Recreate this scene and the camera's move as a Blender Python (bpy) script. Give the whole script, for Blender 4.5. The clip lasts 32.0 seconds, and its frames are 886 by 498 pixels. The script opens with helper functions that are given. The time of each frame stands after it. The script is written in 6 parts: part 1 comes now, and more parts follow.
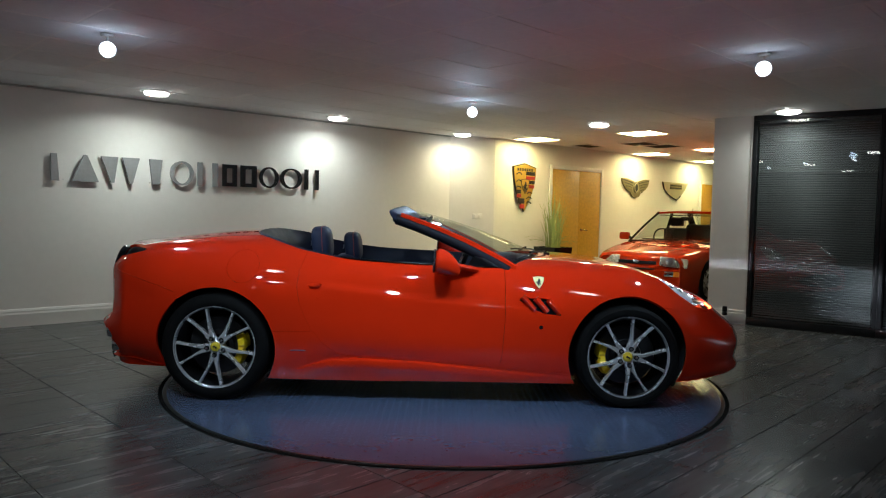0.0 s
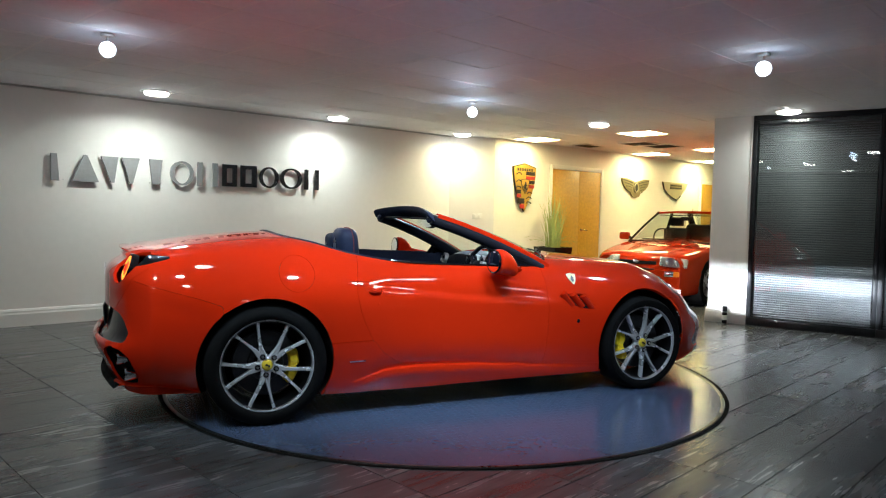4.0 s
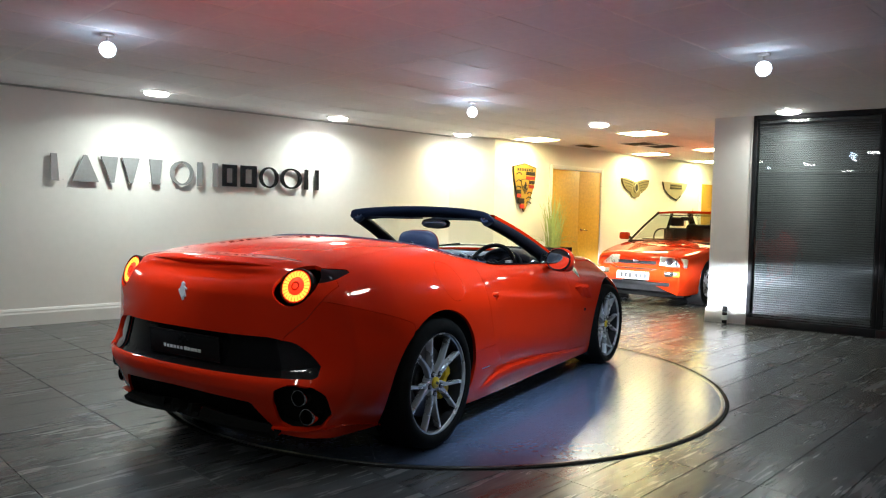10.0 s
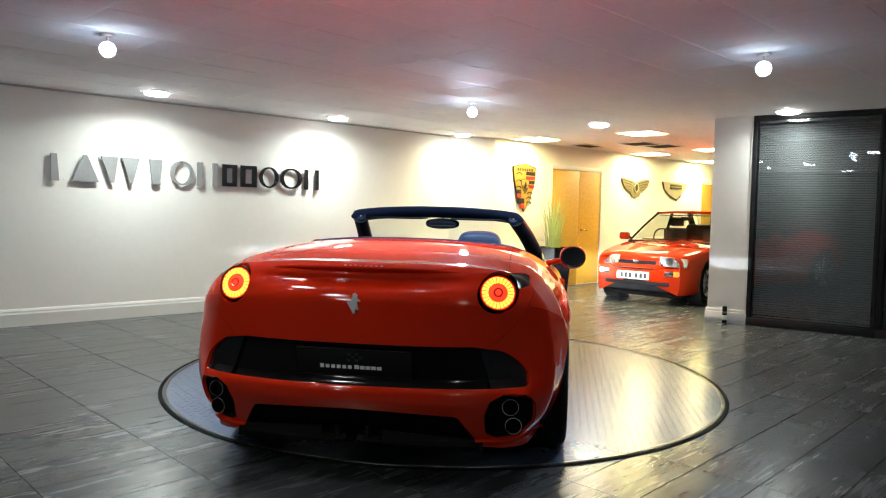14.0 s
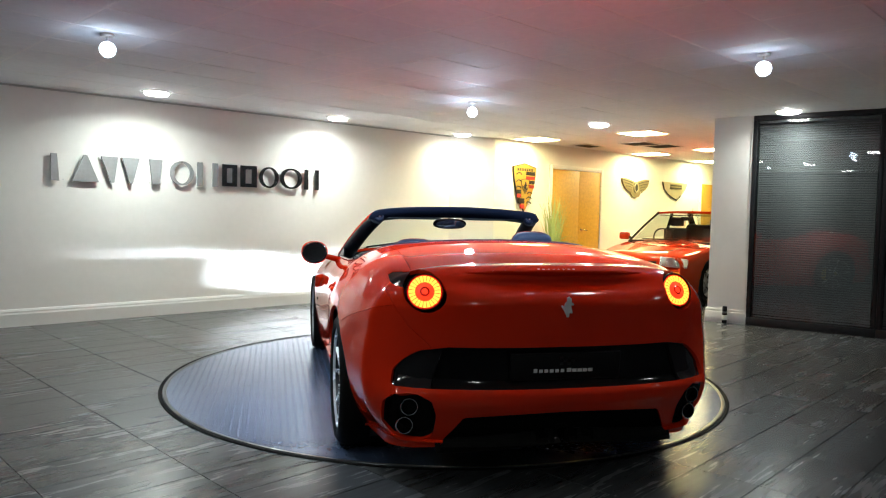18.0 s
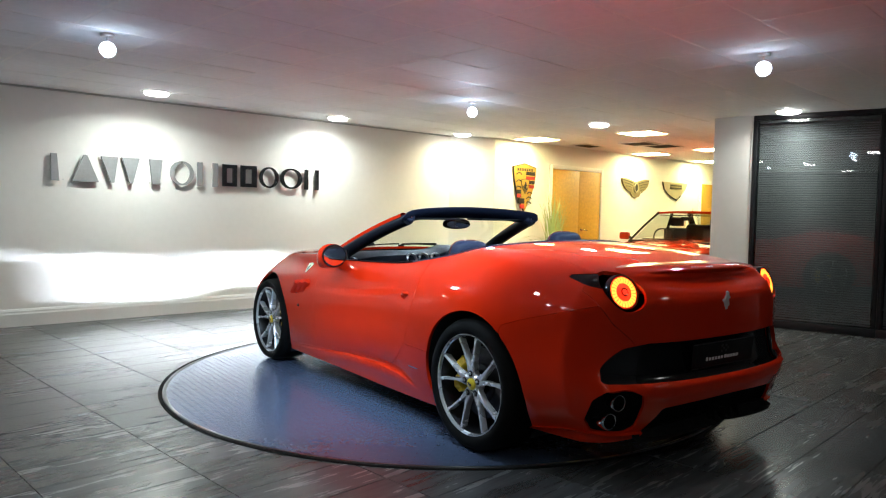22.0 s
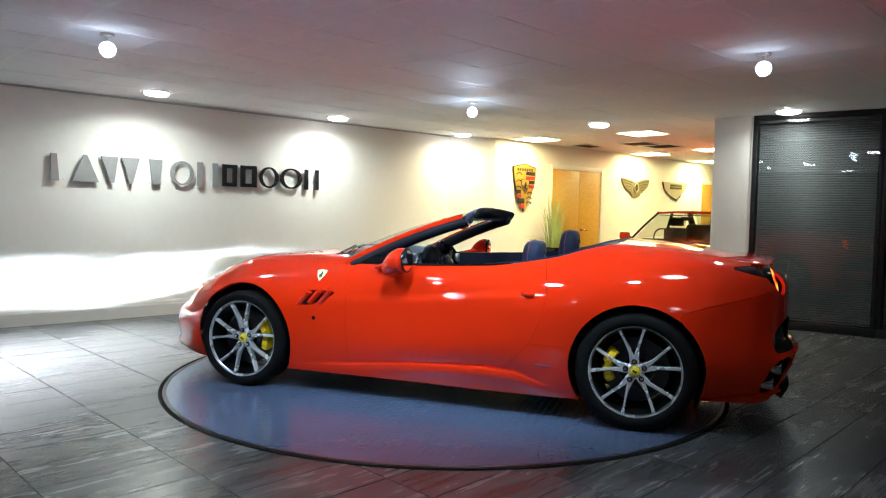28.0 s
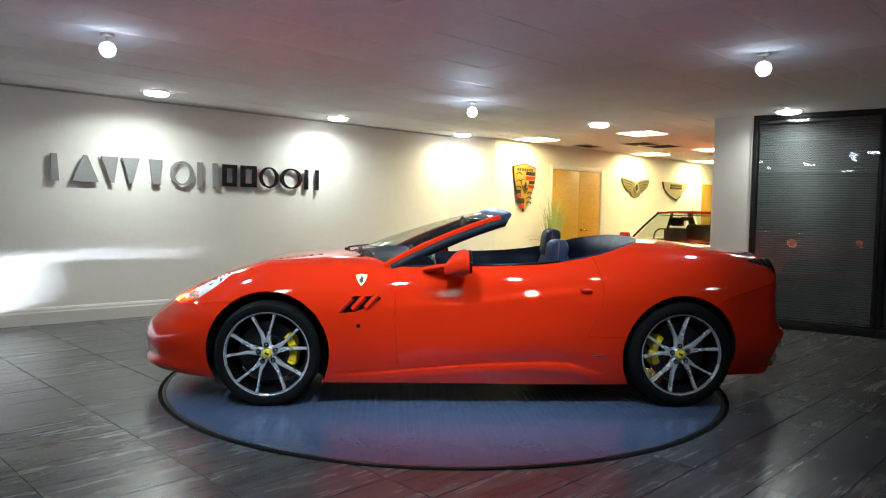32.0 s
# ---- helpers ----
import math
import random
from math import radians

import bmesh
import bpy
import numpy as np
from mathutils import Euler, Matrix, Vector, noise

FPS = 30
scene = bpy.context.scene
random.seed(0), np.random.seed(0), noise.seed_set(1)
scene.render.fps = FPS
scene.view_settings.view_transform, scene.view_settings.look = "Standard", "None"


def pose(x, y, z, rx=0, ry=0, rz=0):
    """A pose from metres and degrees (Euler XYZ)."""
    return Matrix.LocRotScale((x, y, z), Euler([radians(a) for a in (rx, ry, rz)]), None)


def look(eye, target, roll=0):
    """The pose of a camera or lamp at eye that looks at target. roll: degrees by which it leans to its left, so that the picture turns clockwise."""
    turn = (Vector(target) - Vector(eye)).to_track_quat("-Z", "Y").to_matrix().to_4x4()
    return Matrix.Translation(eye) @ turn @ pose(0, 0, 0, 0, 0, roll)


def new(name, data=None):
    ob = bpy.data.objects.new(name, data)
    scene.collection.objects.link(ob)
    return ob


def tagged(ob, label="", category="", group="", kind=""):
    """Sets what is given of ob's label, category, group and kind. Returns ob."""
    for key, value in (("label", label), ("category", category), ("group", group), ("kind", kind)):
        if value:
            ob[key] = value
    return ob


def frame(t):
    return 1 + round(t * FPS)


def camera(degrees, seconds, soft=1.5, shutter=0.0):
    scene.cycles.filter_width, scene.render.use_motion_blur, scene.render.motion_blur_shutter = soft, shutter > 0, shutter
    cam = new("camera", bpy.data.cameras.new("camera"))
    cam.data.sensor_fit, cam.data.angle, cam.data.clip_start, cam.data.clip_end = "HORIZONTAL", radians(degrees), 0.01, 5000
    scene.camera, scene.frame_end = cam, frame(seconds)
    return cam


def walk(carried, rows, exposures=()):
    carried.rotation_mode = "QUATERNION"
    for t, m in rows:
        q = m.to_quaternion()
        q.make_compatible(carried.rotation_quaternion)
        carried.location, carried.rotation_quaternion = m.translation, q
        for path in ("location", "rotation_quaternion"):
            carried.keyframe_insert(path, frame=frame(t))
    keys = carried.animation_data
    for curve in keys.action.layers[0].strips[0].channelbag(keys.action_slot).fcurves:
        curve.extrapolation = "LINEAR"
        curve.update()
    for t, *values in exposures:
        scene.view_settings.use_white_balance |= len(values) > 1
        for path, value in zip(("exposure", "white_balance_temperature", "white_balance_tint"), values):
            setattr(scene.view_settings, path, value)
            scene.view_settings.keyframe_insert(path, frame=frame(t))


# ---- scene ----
# ---------------------------------------------------------------- camera
cam = camera(64.12, 32.0, soft=1.15)
EYE = (0.0, -5.411, 1.248)
YAW, PITCH = radians(-0.263), radians(-2.985)
AIM = (EYE[0] + math.sin(YAW) * math.cos(PITCH), EYE[1] + math.cos(YAW) * math.cos(PITCH), EYE[2] + math.sin(PITCH))
CAM = look(EYE, AIM, 1.188)
EXPOSURE = [(0.0, -0.62), (1.5, -0.36), (3.0, -0.08), (6.0, 0.15), (9.0, 0.27), (13.0, 0.68), (17.0, 0.58), (21.0, 0.43), (25.0, 0.50), (32.0, 0.20)]
walk(cam, [(0, CAM), (32.0, CAM)], exposures=[(t, stops + 0.24, 6000, 6) for t, stops in EXPOSURE])

# ---------------------------------------------------------------- world: night outside
world = bpy.data.worlds.new("world")
world.use_nodes = True
world.node_tree.nodes["Background"].inputs[0].default_value = (0.02, 0.025, 0.04, 1)
world.node_tree.nodes["Background"].inputs[1].default_value = 0.3
scene.world = world

# the room's own axes: u along the long wall, v across, turned by 42.1 degrees
PHI = 42.117
ROOM = pose(0, 0, 0, 0, 0, PHI)
GLASS = pose(0, 0, 0, 0, 0, -34.643)
CEIL = 2.43
V_WALL, V_FAR = 4.159, 3.83
U_STEP = 3.80
U_BACK, U_END, V_BACK = -6.4, 13.2, -6.6


def room_point(u, v, z):
    return ROOM @ Vector((u, v, z))


def spot_lamp(name, where, aim, watts, colour, size, blend, radius):
    data = bpy.data.lights.new(name, "SPOT")
    data.energy, data.color, data.spot_size, data.spot_blend, data.shadow_soft_size = watts, colour, radians(size), blend, radius
    ob = new(name, data)
    ob.matrix_world = look(where, aim)
    return ob


WARM, NEUTRAL, COLD, YELLOW = (1.0, 0.84, 0.50), (0.97, 1.0, 0.87), (0.69, 0.85, 1.0), (1.0, 0.81, 0.34)
DOWNLIGHTS = [(-0.93, 3.49, NEUTRAL, 9), (1.42, 3.69, NEUTRAL, 7.5), (3.72, 3.80, WARM, 7.2), (4.02, 1.54, WARM, 22), (4.33, -0.72, NEUTRAL, 4.5),
              # the next seven are added out of view to fill the room with light
              (-3.3, 3.3, NEUTRAL, 2.2), (-2.24, -0.54, NEUTRAL, 1.6), (-0.31, -2.28, NEUTRAL, 0.7), (-3.3, -1.6, NEUTRAL, 2), (-3.4, -4.8, NEUTRAL, 3), (0.9, -4.6, NEUTRAL, 1), (-5.4, -2.6, NEUTRAL, 3)]
PANELS = [(4.95, 3.40), (5.22, 1.66), (8.25, 3.40), (8.05, 2.05), (10.5, 3.40), (10.7, 2.0)]
SPOTS = [(-2.07, 1.25, 80, 1.2), (1.68, 1.49, 130, 2.3), (1.50, -1.70, 75, 0.9)]
for u, v, colour, watts in DOWNLIGHTS:
    data = bpy.data.lights.new("downlight_beam", "AREA")
    data.shape, data.size, data.energy, data.color = "DISK", 0.17, watts * 1.7, colour
    data.spread = radians(158)
    new("downlight_beam", data).location = room_point(u, v, CEIL - 0.045)
for u, v, watts, spill in SPOTS:
    spot_lamp("spotlight_beam", room_point(u, v, CEIL - 0.17), (0.0, -1.6, 0.5), watts, COLD, 86, 0.9, 0.05)
for u, v, watts, spill in SPOTS:
    data = bpy.data.lights.new("spotlight_spill", "POINT")
    data.energy, data.color, data.shadow_soft_size = spill, COLD, 0.05
    new("spotlight_spill", data).location = room_point(u, v, CEIL - 0.22)
# added fill lamps, out of view, that brighten the car's near side
FILL_SPOTS = [(-0.25, -2.05, 125, 80), (0.80, -2.05, 120, 76), (-1.6, -2.5, 105, 66)]
for x, y, watts, cone in FILL_SPOTS:
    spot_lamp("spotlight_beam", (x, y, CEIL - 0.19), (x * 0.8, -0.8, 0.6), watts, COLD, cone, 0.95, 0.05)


# ---------------------------------------------------------------- materials
def material(name, colour, rough=0.5, metal=0.0, vary=0.12, scale=6.0, bump=0.0, bump_scale=80.0, coat=0.0, emit=0.0, stretch=(1, 1, 1), spec=0.5, island=0.0, rough_vary=None):
    m = bpy.data.materials.new(name)
    m.use_nodes = True
    nt = m.node_tree
    n, l = nt.nodes, nt.links
    b = n["Principled BSDF"]
    b.inputs["Base Color"].default_value = (*colour, 1)
    b.inputs["Roughness"].default_value = rough
    b.inputs["Metallic"].default_value = metal
    b.inputs["Coat Weight"].default_value = coat
    b.inputs["Coat Roughness"].default_value = 0.03
    b.inputs["Specular IOR Level"].default_value = spec
    if emit:
        b.inputs["Emission Color"].default_value = (*colour, 1)
        b.inputs["Emission Strength"].default_value = emit
    if vary or bump:
        co = n.new("ShaderNodeTexCoord")
        mp = n.new("ShaderNodeMapping")
        mp.inputs["Scale"].default_value = stretch
        l.new(co.outputs["Object"], mp.inputs[0])
    if vary:
        big, fine = n.new("ShaderNodeTexNoise"), n.new("ShaderNodeTexNoise")
        big.inputs["Scale"].default_value, fine.inputs["Scale"].default_value = scale, scale * 9
        big.inputs["Detail"].default_value, fine.inputs["Detail"].default_value = 4, 5
        l.new(mp.outputs[0], big.inputs[0]), l.new(mp.outputs[0], fine.inputs[0])
        add = n.new("ShaderNodeMath")
        add.operation = "ADD"
        l.new(big.outputs[0], add.inputs[0]), l.new(fine.outputs[0], add.inputs[1])
        total = add.outputs[0]
        if island:
            geo, info = n.new("ShaderNodeNewGeometry"), n.new("ShaderNodeObjectInfo")
            both = n.new("ShaderNodeMath")
            both.operation = "ADD"
            l.new(geo.outputs["Random Per Island"], both.inputs[0]), l.new(info.outputs["Random"], both.inputs[1])
            fr = n.new("ShaderNodeMath")
            fr.operation = "FRACT"
            l.new(both.outputs[0], fr.inputs[0])
            mul = n.new("ShaderNodeMath")
            mul.operation = "MULTIPLY_ADD"
            mul.inputs[1].default_value = island
            l.new(fr.outputs[0], mul.inputs[0]), l.new(total, mul.inputs[2])
            total = mul.outputs[0]
        ramp = n.new("ShaderNodeMapRange")
        ramp.inputs["From Min"].default_value, ramp.inputs["From Max"].default_value = 0.55, 1.45 + island
        ramp.inputs["To Min"].default_value, ramp.inputs["To Max"].default_value = 1 - vary, 1 + vary
        l.new(total, ramp.inputs[0])
        mix = n.new("ShaderNodeVectorMath")
        mix.operation = "SCALE"
        mix.inputs[0].default_value = colour
        l.new(ramp.outputs[0], mix.inputs["Scale"])
        l.new(mix.outputs[0], b.inputs["Base Color"])
        rr = n.new("ShaderNodeMapRange")
        rr.inputs["From Min"].default_value, rr.inputs["From Max"].default_value = 0.3, 0.7
        rv = vary if rough_vary is None else rough_vary
        rr.inputs["To Min"].default_value, rr.inputs["To Max"].default_value = rough * (1 - rv), min(1, rough * (1 + rv))
        l.new(big.outputs[0], rr.inputs[0]), l.new(rr.outputs[0], b.inputs["Roughness"])
    if bump:
        bn, bp = n.new("ShaderNodeTexNoise"), n.new("ShaderNodeBump")
        bn.inputs["Scale"].default_value, bn.inputs["Detail"].default_value = bump_scale, 4
        bp.inputs["Strength"].default_value, bp.inputs["Distance"].default_value = bump, 0.004
        l.new(mp.outputs[0], bn.inputs[0]), l.new(bn.outputs[0], bp.inputs["Height"]), l.new(bp.outputs[0], b.inputs["Normal"])
    return m


def clear_glass(name, tint, rough=0.02, gain=0.9, base=0.05):
    """A thin pane: clear, with gloss that grows towards grazing angles."""
    m = bpy.data.materials.new(name)
    m.use_nodes = True
    nt = m.node_tree
    nt.nodes.remove(nt.nodes["Principled BSDF"])
    tr, gl, mx, lw = (nt.nodes.new("ShaderNode" + k) for k in ("BsdfTransparent", "BsdfGlossy", "MixShader", "LayerWeight"))
    pw, ma = nt.nodes.new("ShaderNodeMath"), nt.nodes.new("ShaderNodeMath")
    tr.inputs[0].default_value = (*tint, 1)
    gl.inputs["Roughness"].default_value = rough
    lw.inputs[0].default_value = 0.5
    pw.operation, pw.inputs[1].default_value = "POWER", 4.0
    ma.operation, ma.inputs[1].default_value, ma.inputs[2].default_value = "MULTIPLY_ADD", gain, base
    nt.links.new(lw.outputs["Facing"], pw.inputs[0]), nt.links.new(pw.outputs[0], ma.inputs[0]), nt.links.new(ma.outputs[0], mx.inputs[0])
    nt.links.new(tr.outputs[0], mx.inputs[1]), nt.links.new(gl.outputs[0], mx.inputs[2])
    nt.links.new(mx.outputs[0], nt.nodes["Material Output"].inputs[0])
    return m


def wood_tile(name):
    """Grey porcelain with printed grain along the tile; every tile takes another stretch of the print."""
    m = bpy.data.materials.new(name)
    m.use_nodes = True
    n, l = m.node_tree.nodes, m.node_tree.links
    b = n["Principled BSDF"]
    geo, info, turn, shift = n.new("ShaderNodeNewGeometry"), n.new("ShaderNodeObjectInfo"), n.new("ShaderNodeMapping"), n.new("ShaderNodeVectorMath")
    turn.vector_type = "TEXTURE"
    turn.inputs["Rotation"].default_value = (0, 0, radians(PHI + 3.5))
    l.new(geo.outputs["Position"], turn.inputs[0])
    rnd = n.new("ShaderNodeMath")
    rnd.operation = "ADD"
    l.new(geo.outputs["Random Per Island"], rnd.inputs[0]), l.new(info.outputs["Random"], rnd.inputs[1])
    spread = n.new("ShaderNodeCombineXYZ")
    far = n.new("ShaderNodeMath")
    far.operation, far.inputs[1].default_value = "MULTIPLY", 37.0
    l.new(rnd.outputs[0], far.inputs[0])
    for k in range(3):
        l.new(far.outputs[0], spread.inputs[k])
    l.new(turn.outputs[0], shift.inputs[0]), l.new(spread.outputs[0], shift.inputs[1])
    total = None
    for size, detail, weight, stretch in ((2.0, 3, 0.70, (0.7, 2.2, 1)), (3.2, 5, 0.55, (0.5, 6.0, 1)), (22.0, 4, 0.20, (0.3, 4.0, 1))):
        mp, tex, w = n.new("ShaderNodeMapping"), n.new("ShaderNodeTexNoise"), n.new("ShaderNodeMath")
        mp.inputs["Scale"].default_value = stretch
        tex.inputs["Scale"].default_value, tex.inputs["Detail"].default_value, tex.inputs["Roughness"].default_value = size, detail, 0.6
        w.operation, w.inputs[1].default_value = "MULTIPLY_ADD", weight
        l.new(shift.outputs[0], mp.inputs[0]), l.new(mp.outputs[0], tex.inputs[0]), l.new(tex.outputs[0], w.inputs[0])
        if total is None:
            w.inputs[2].default_value = 0.0
        else:
            l.new(total, w.inputs[2])
        total = w.outputs[0]
    ramp = n.new("ShaderNodeValToRGB")
    ramp.color_ramp.elements[0].position, ramp.color_ramp.elements[1].position = 0.50, 0.98
    ramp.color_ramp.elements[0].color, ramp.color_ramp.elements[1].color = (0.040, 0.041, 0.044, 1), (0.128, 0.132, 0.140, 1)
    middle = ramp.color_ramp.elements.new(0.72)
    middle.color = (0.072, 0.076, 0.083, 1)
    l.new(total, ramp.inputs[0]), l.new(ramp.outputs[0], b.inputs["Base Color"])
    rough = n.new("ShaderNodeMapRange")
    rough.inputs["From Min"].default_value, rough.inputs["From Max"].default_value = 0.5, 0.95
    rough.inputs["To Min"].default_value, rough.inputs["To Max"].default_value = 0.225, 0.295
    l.new(total, rough.inputs[0]), l.new(rough.outputs[0], b.inputs["Roughness"])
    return m


WALL = material("wall_paint", (0.84, 0.83, 0.81), 0.75, vary=0.03, scale=1.5, bump=0.08, bump_scale=160)
# for unseen walls: darkened to cut bounce and pale reflections on the car
DARK_WALL = material("dark_wall", (0.045, 0.045, 0.05), 0.5, vary=0.15, scale=1.0)
CEILING = material("ceiling_tile", (0.87, 0.88, 0.92), 0.8, spec=0.06, vary=0.05, scale=2.0, bump=0.05, bump_scale=220)
GRID = material("grid_metal", (0.90, 0.90, 0.92), 0.6, 0.0, vary=0.04, spec=0.15)
SHADOW_GAP = material("shadow_gap", (0.5, 0.5, 0.5), 0.7, vary=0.05)
FLOOR = wood_tile("wood_look_tile")
GROUT = material("grout", (0.055, 0.056, 0.06), 0.8, vary=0.1)
SKIRT = material("skirting_gloss", (0.80, 0.80, 0.79), 0.35, vary=0.03)
ALU_BLACK = material("black_aluminium", (0.02, 0.021, 0.024), 0.35, 0.3, vary=0.1)
SLAT = material("blind_slat", (0.27, 0.275, 0.28), 0.42, 0.1, vary=0.06, scale=3)
PANE = clear_glass("office_glass", (0.72, 0.74, 0.75), base=0.06)
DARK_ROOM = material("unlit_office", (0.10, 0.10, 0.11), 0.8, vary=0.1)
OAK = material("oak_veneer", (0.60, 0.35, 0.045), 0.38, vary=0.22, scale=2.2, bump=0.06, stretch=(9, 9, 0.6))
STEEL = material("brushed_steel", (0.62, 0.62, 0.63), 0.28, 1.0, vary=0.08)
BRASS_STEEL = material("satin_handle", (0.6, 0.57, 0.5), 0.25, 1.0, vary=0.05)
LETTER_STEEL = material("letter_steel", (0.52, 0.53, 0.55), 0.22, 0.45, vary=0.12, scale=3)
LETTER_BLACK = material("letter_black", (0.012, 0.012, 0.013), 0.25, vary=0.1)
GLOW_NEUTRAL = material("downlight_glow", (1.0, 0.95, 0.85), emit=14, vary=0)
GLOW_WARM = material("panel_glow", YELLOW, emit=36, vary=0)
GLOW_COLD = material("spot_glow", (0.9, 0.95, 1.0), emit=14, vary=0)
WHITE_PLASTIC = material("white_plastic", (0.78, 0.78, 0.77), 0.4, vary=0.03)
BLACK_PLASTIC = material("black_plastic", (0.008, 0.008, 0.009), 0.5, spec=0.15, vary=0.12, bump=0.1)
GOLD = material("emblem_gold", (0.62, 0.40, 0.07), 0.35, 0.6, vary=0.12)
EMBLEM_RED = material("emblem_red", (0.45, 0.03, 0.02), 0.4, vary=0.1)
EMBLEM_BLACK = material("emblem_black", (0.02, 0.018, 0.015), 0.4, vary=0.1)
EMBLEM_BRONZE = material("emblem_bronze", (0.30, 0.25, 0.13), 0.4, 0.5, vary=0.2, scale=14)
EMBLEM_PALE = material("emblem_pale", (0.55, 0.50, 0.33), 0.4, 0.4, vary=0.1)
LEAF = material("grass_blade", (0.34, 0.42, 0.15), 0.5, vary=0.3, scale=5)
SOIL = material("potting_soil", (0.03, 0.022, 0.015), 0.9, vary=0.3, bump=0.5)
PLATE_STEEL = material("turntable_plate", (0.110, 0.147, 0.250), 0.24, 0.45, vary=0.10, scale=3.5)
RUBBER = material("rubber", (0.006, 0.006, 0.006), 0.8, vary=0.2, bump=0.12, spec=0.08)
PAINT = material("red_car_paint", (0.60, 0.022, 0.003), 0.5, vary=0.03, scale=1.0, coat=1.0, spec=0.0)
PAINT_OLD = material("red_hatch_paint", (0.36, 0.022, 0.003), 0.4, vary=0.05, scale=1.0, coat=0.9, spec=0.0)
LEATHER = material("dark_blue_leather", (0.015, 0.021, 0.046), 0.55, spec=0.22, vary=0.15, scale=8, bump=0.15, bump_scale=220)
LEATHER_DARK = material("surround_leather", (0.007, 0.010, 0.024), 0.5, spec=0.15, vary=0.15, scale=8, bump=0.12, bump_scale=220)
LEATHER_DASH = material("dashboard_leather", (0.008, 0.009, 0.014), 0.55, spec=0.15, vary=0.15, scale=8, bump=0.15, bump_scale=220)
CARPET = material("black_carpet", (0.010, 0.010, 0.011), 0.9, vary=0.2, bump=0.3)
STITCH = material("red_stitching", (0.20, 0.022, 0.015), 0.6, vary=0.1)
EMBLEM_SILVER = material("emblem_silver", (0.80, 0.80, 0.81), 0.3, 0.15, vary=0.05)
RIM_RING = material("dark_steel", (0.10, 0.10, 0.11), 0.3, 0.9, vary=0.1)
REV_LENS = material("smoked_lens", (0.012, 0.012, 0.014), 0.06, vary=0.05, coat=0.3)
CHROME = material("chrome", (0.75, 0.75, 0.76), 0.08, 1.0, vary=0.03)
RIM_METAL = material("machined_rim", (0.80, 0.80, 0.82), 0.27, 0.65, vary=0.08)
RIM_DARK = material("rim_barrel", (0.03, 0.03, 0.033), 0.35, 0.9, vary=0.1)
DISC = material("brake_disc", (0.06, 0.06, 0.065), 0.35, 1.0, vary=0.15)
CALIPER = material("caliper_yellow", (0.75, 0.52, 0.01), 0.35, vary=0.05, coat=0.5)
CAP_YELLOW = material("cap_yellow", (0.62, 0.47, 0.03), 0.3, vary=0.04, coat=0.6)
BADGE_YELLOW = material("badge_yellow", (0.88, 0.80, 0.38), 0.3, vary=0.04, coat=0.6)
GLOSS_BLACK = material("gloss_black", (0.005, 0.005, 0.006), 0.10, vary=0.05, spec=0.3)
SCREEN = clear_glass("windscreen_glass", (0.84, 0.88, 0.86), gain=0.3)
LENS = clear_glass("lamp_lens", (0.94, 0.95, 0.96), gain=0.4)
LAMP_SILVER = material("lamp_silver", (0.86, 0.87, 0.89), 0.25, 0.1, vary=0.05)
LED_WHITE = material("led_white", (0.93, 0.97, 1.0), emit=9, vary=0)
HATCH_GLASS = clear_glass("hatch_glass", (0.80, 0.84, 0.80), gain=0.25, base=0.02)
RED_LENS = material("red_lens", (0.5, 0.01, 0.005), 0.1, vary=0, coat=1.0)
TAIL_GLOW = material("tail_glow", (1.0, 0.03, 0.006), emit=1.0, vary=0)
TAIL_HOT = material("tail_glow_hot", (1.0, 0.22, 0.02), emit=2.8, vary=0)
BEAM = material("headlight_bulb", (0.93, 0.96, 1.0), emit=280000, vary=0)
BEAM_CORE = material("headlight_core", (0.93, 0.96, 1.0), emit=360000, vary=0)
MIRROR = material("mirror_glass", (0.85, 0.87, 0.9), 0.02, 1.0, vary=0)
AMBER = material("amber_lens", (0.8, 0.25, 0.02), 0.15, vary=0.05, coat=0.8)
PLATE_WHITE = material("plate_white", (0.8, 0.8, 0.78), 0.4, vary=0.03)


# ---------------------------------------------------------------- mesh helpers
def finish(name, bm, mat, smooth=True, angle=40):
    me = bpy.data.meshes.new(name)
    bm.normal_update()
    if smooth:
        lim = math.cos(radians(angle))
        for f in bm.faces:
            f.smooth = True
        for e in bm.edges:
            if len(e.link_faces) == 2 and e.link_faces[0].normal.dot(e.link_faces[1].normal) < lim:
                e.smooth = False
    bm.to_mesh(me)
    bm.free()
    me.materials.append(mat)
    return me


def thing(name, m=None, label="", category="", group="", kind=""):
    ob = new(name)
    ob.empty_display_size = 0.1
    if m is not None:
        ob.matrix_world = m
    return tagged(ob, label, category, group, kind)


def part(name, bm, mat, parent=None, label="", m=None, smooth=True, angle=40):
    """One mesh object under a thing or a part; m: its pose in the parent's space."""
    ob = new(name, finish(name, bm, mat, smooth, angle) if isinstance(bm, bmesh.types.BMesh) else bm)
    ob.parent = parent
    if m is not None:
        ob.matrix_basis = m
    return tagged(ob, label)


def solo(name, bm, mat, m, label, category="", group="", kind="", smooth=True):
    ob = new(name, finish(name, bm, mat, smooth) if isinstance(bm, bmesh.types.BMesh) else bm)
    ob.matrix_world = m
    return tagged(ob, label, category, group, kind)


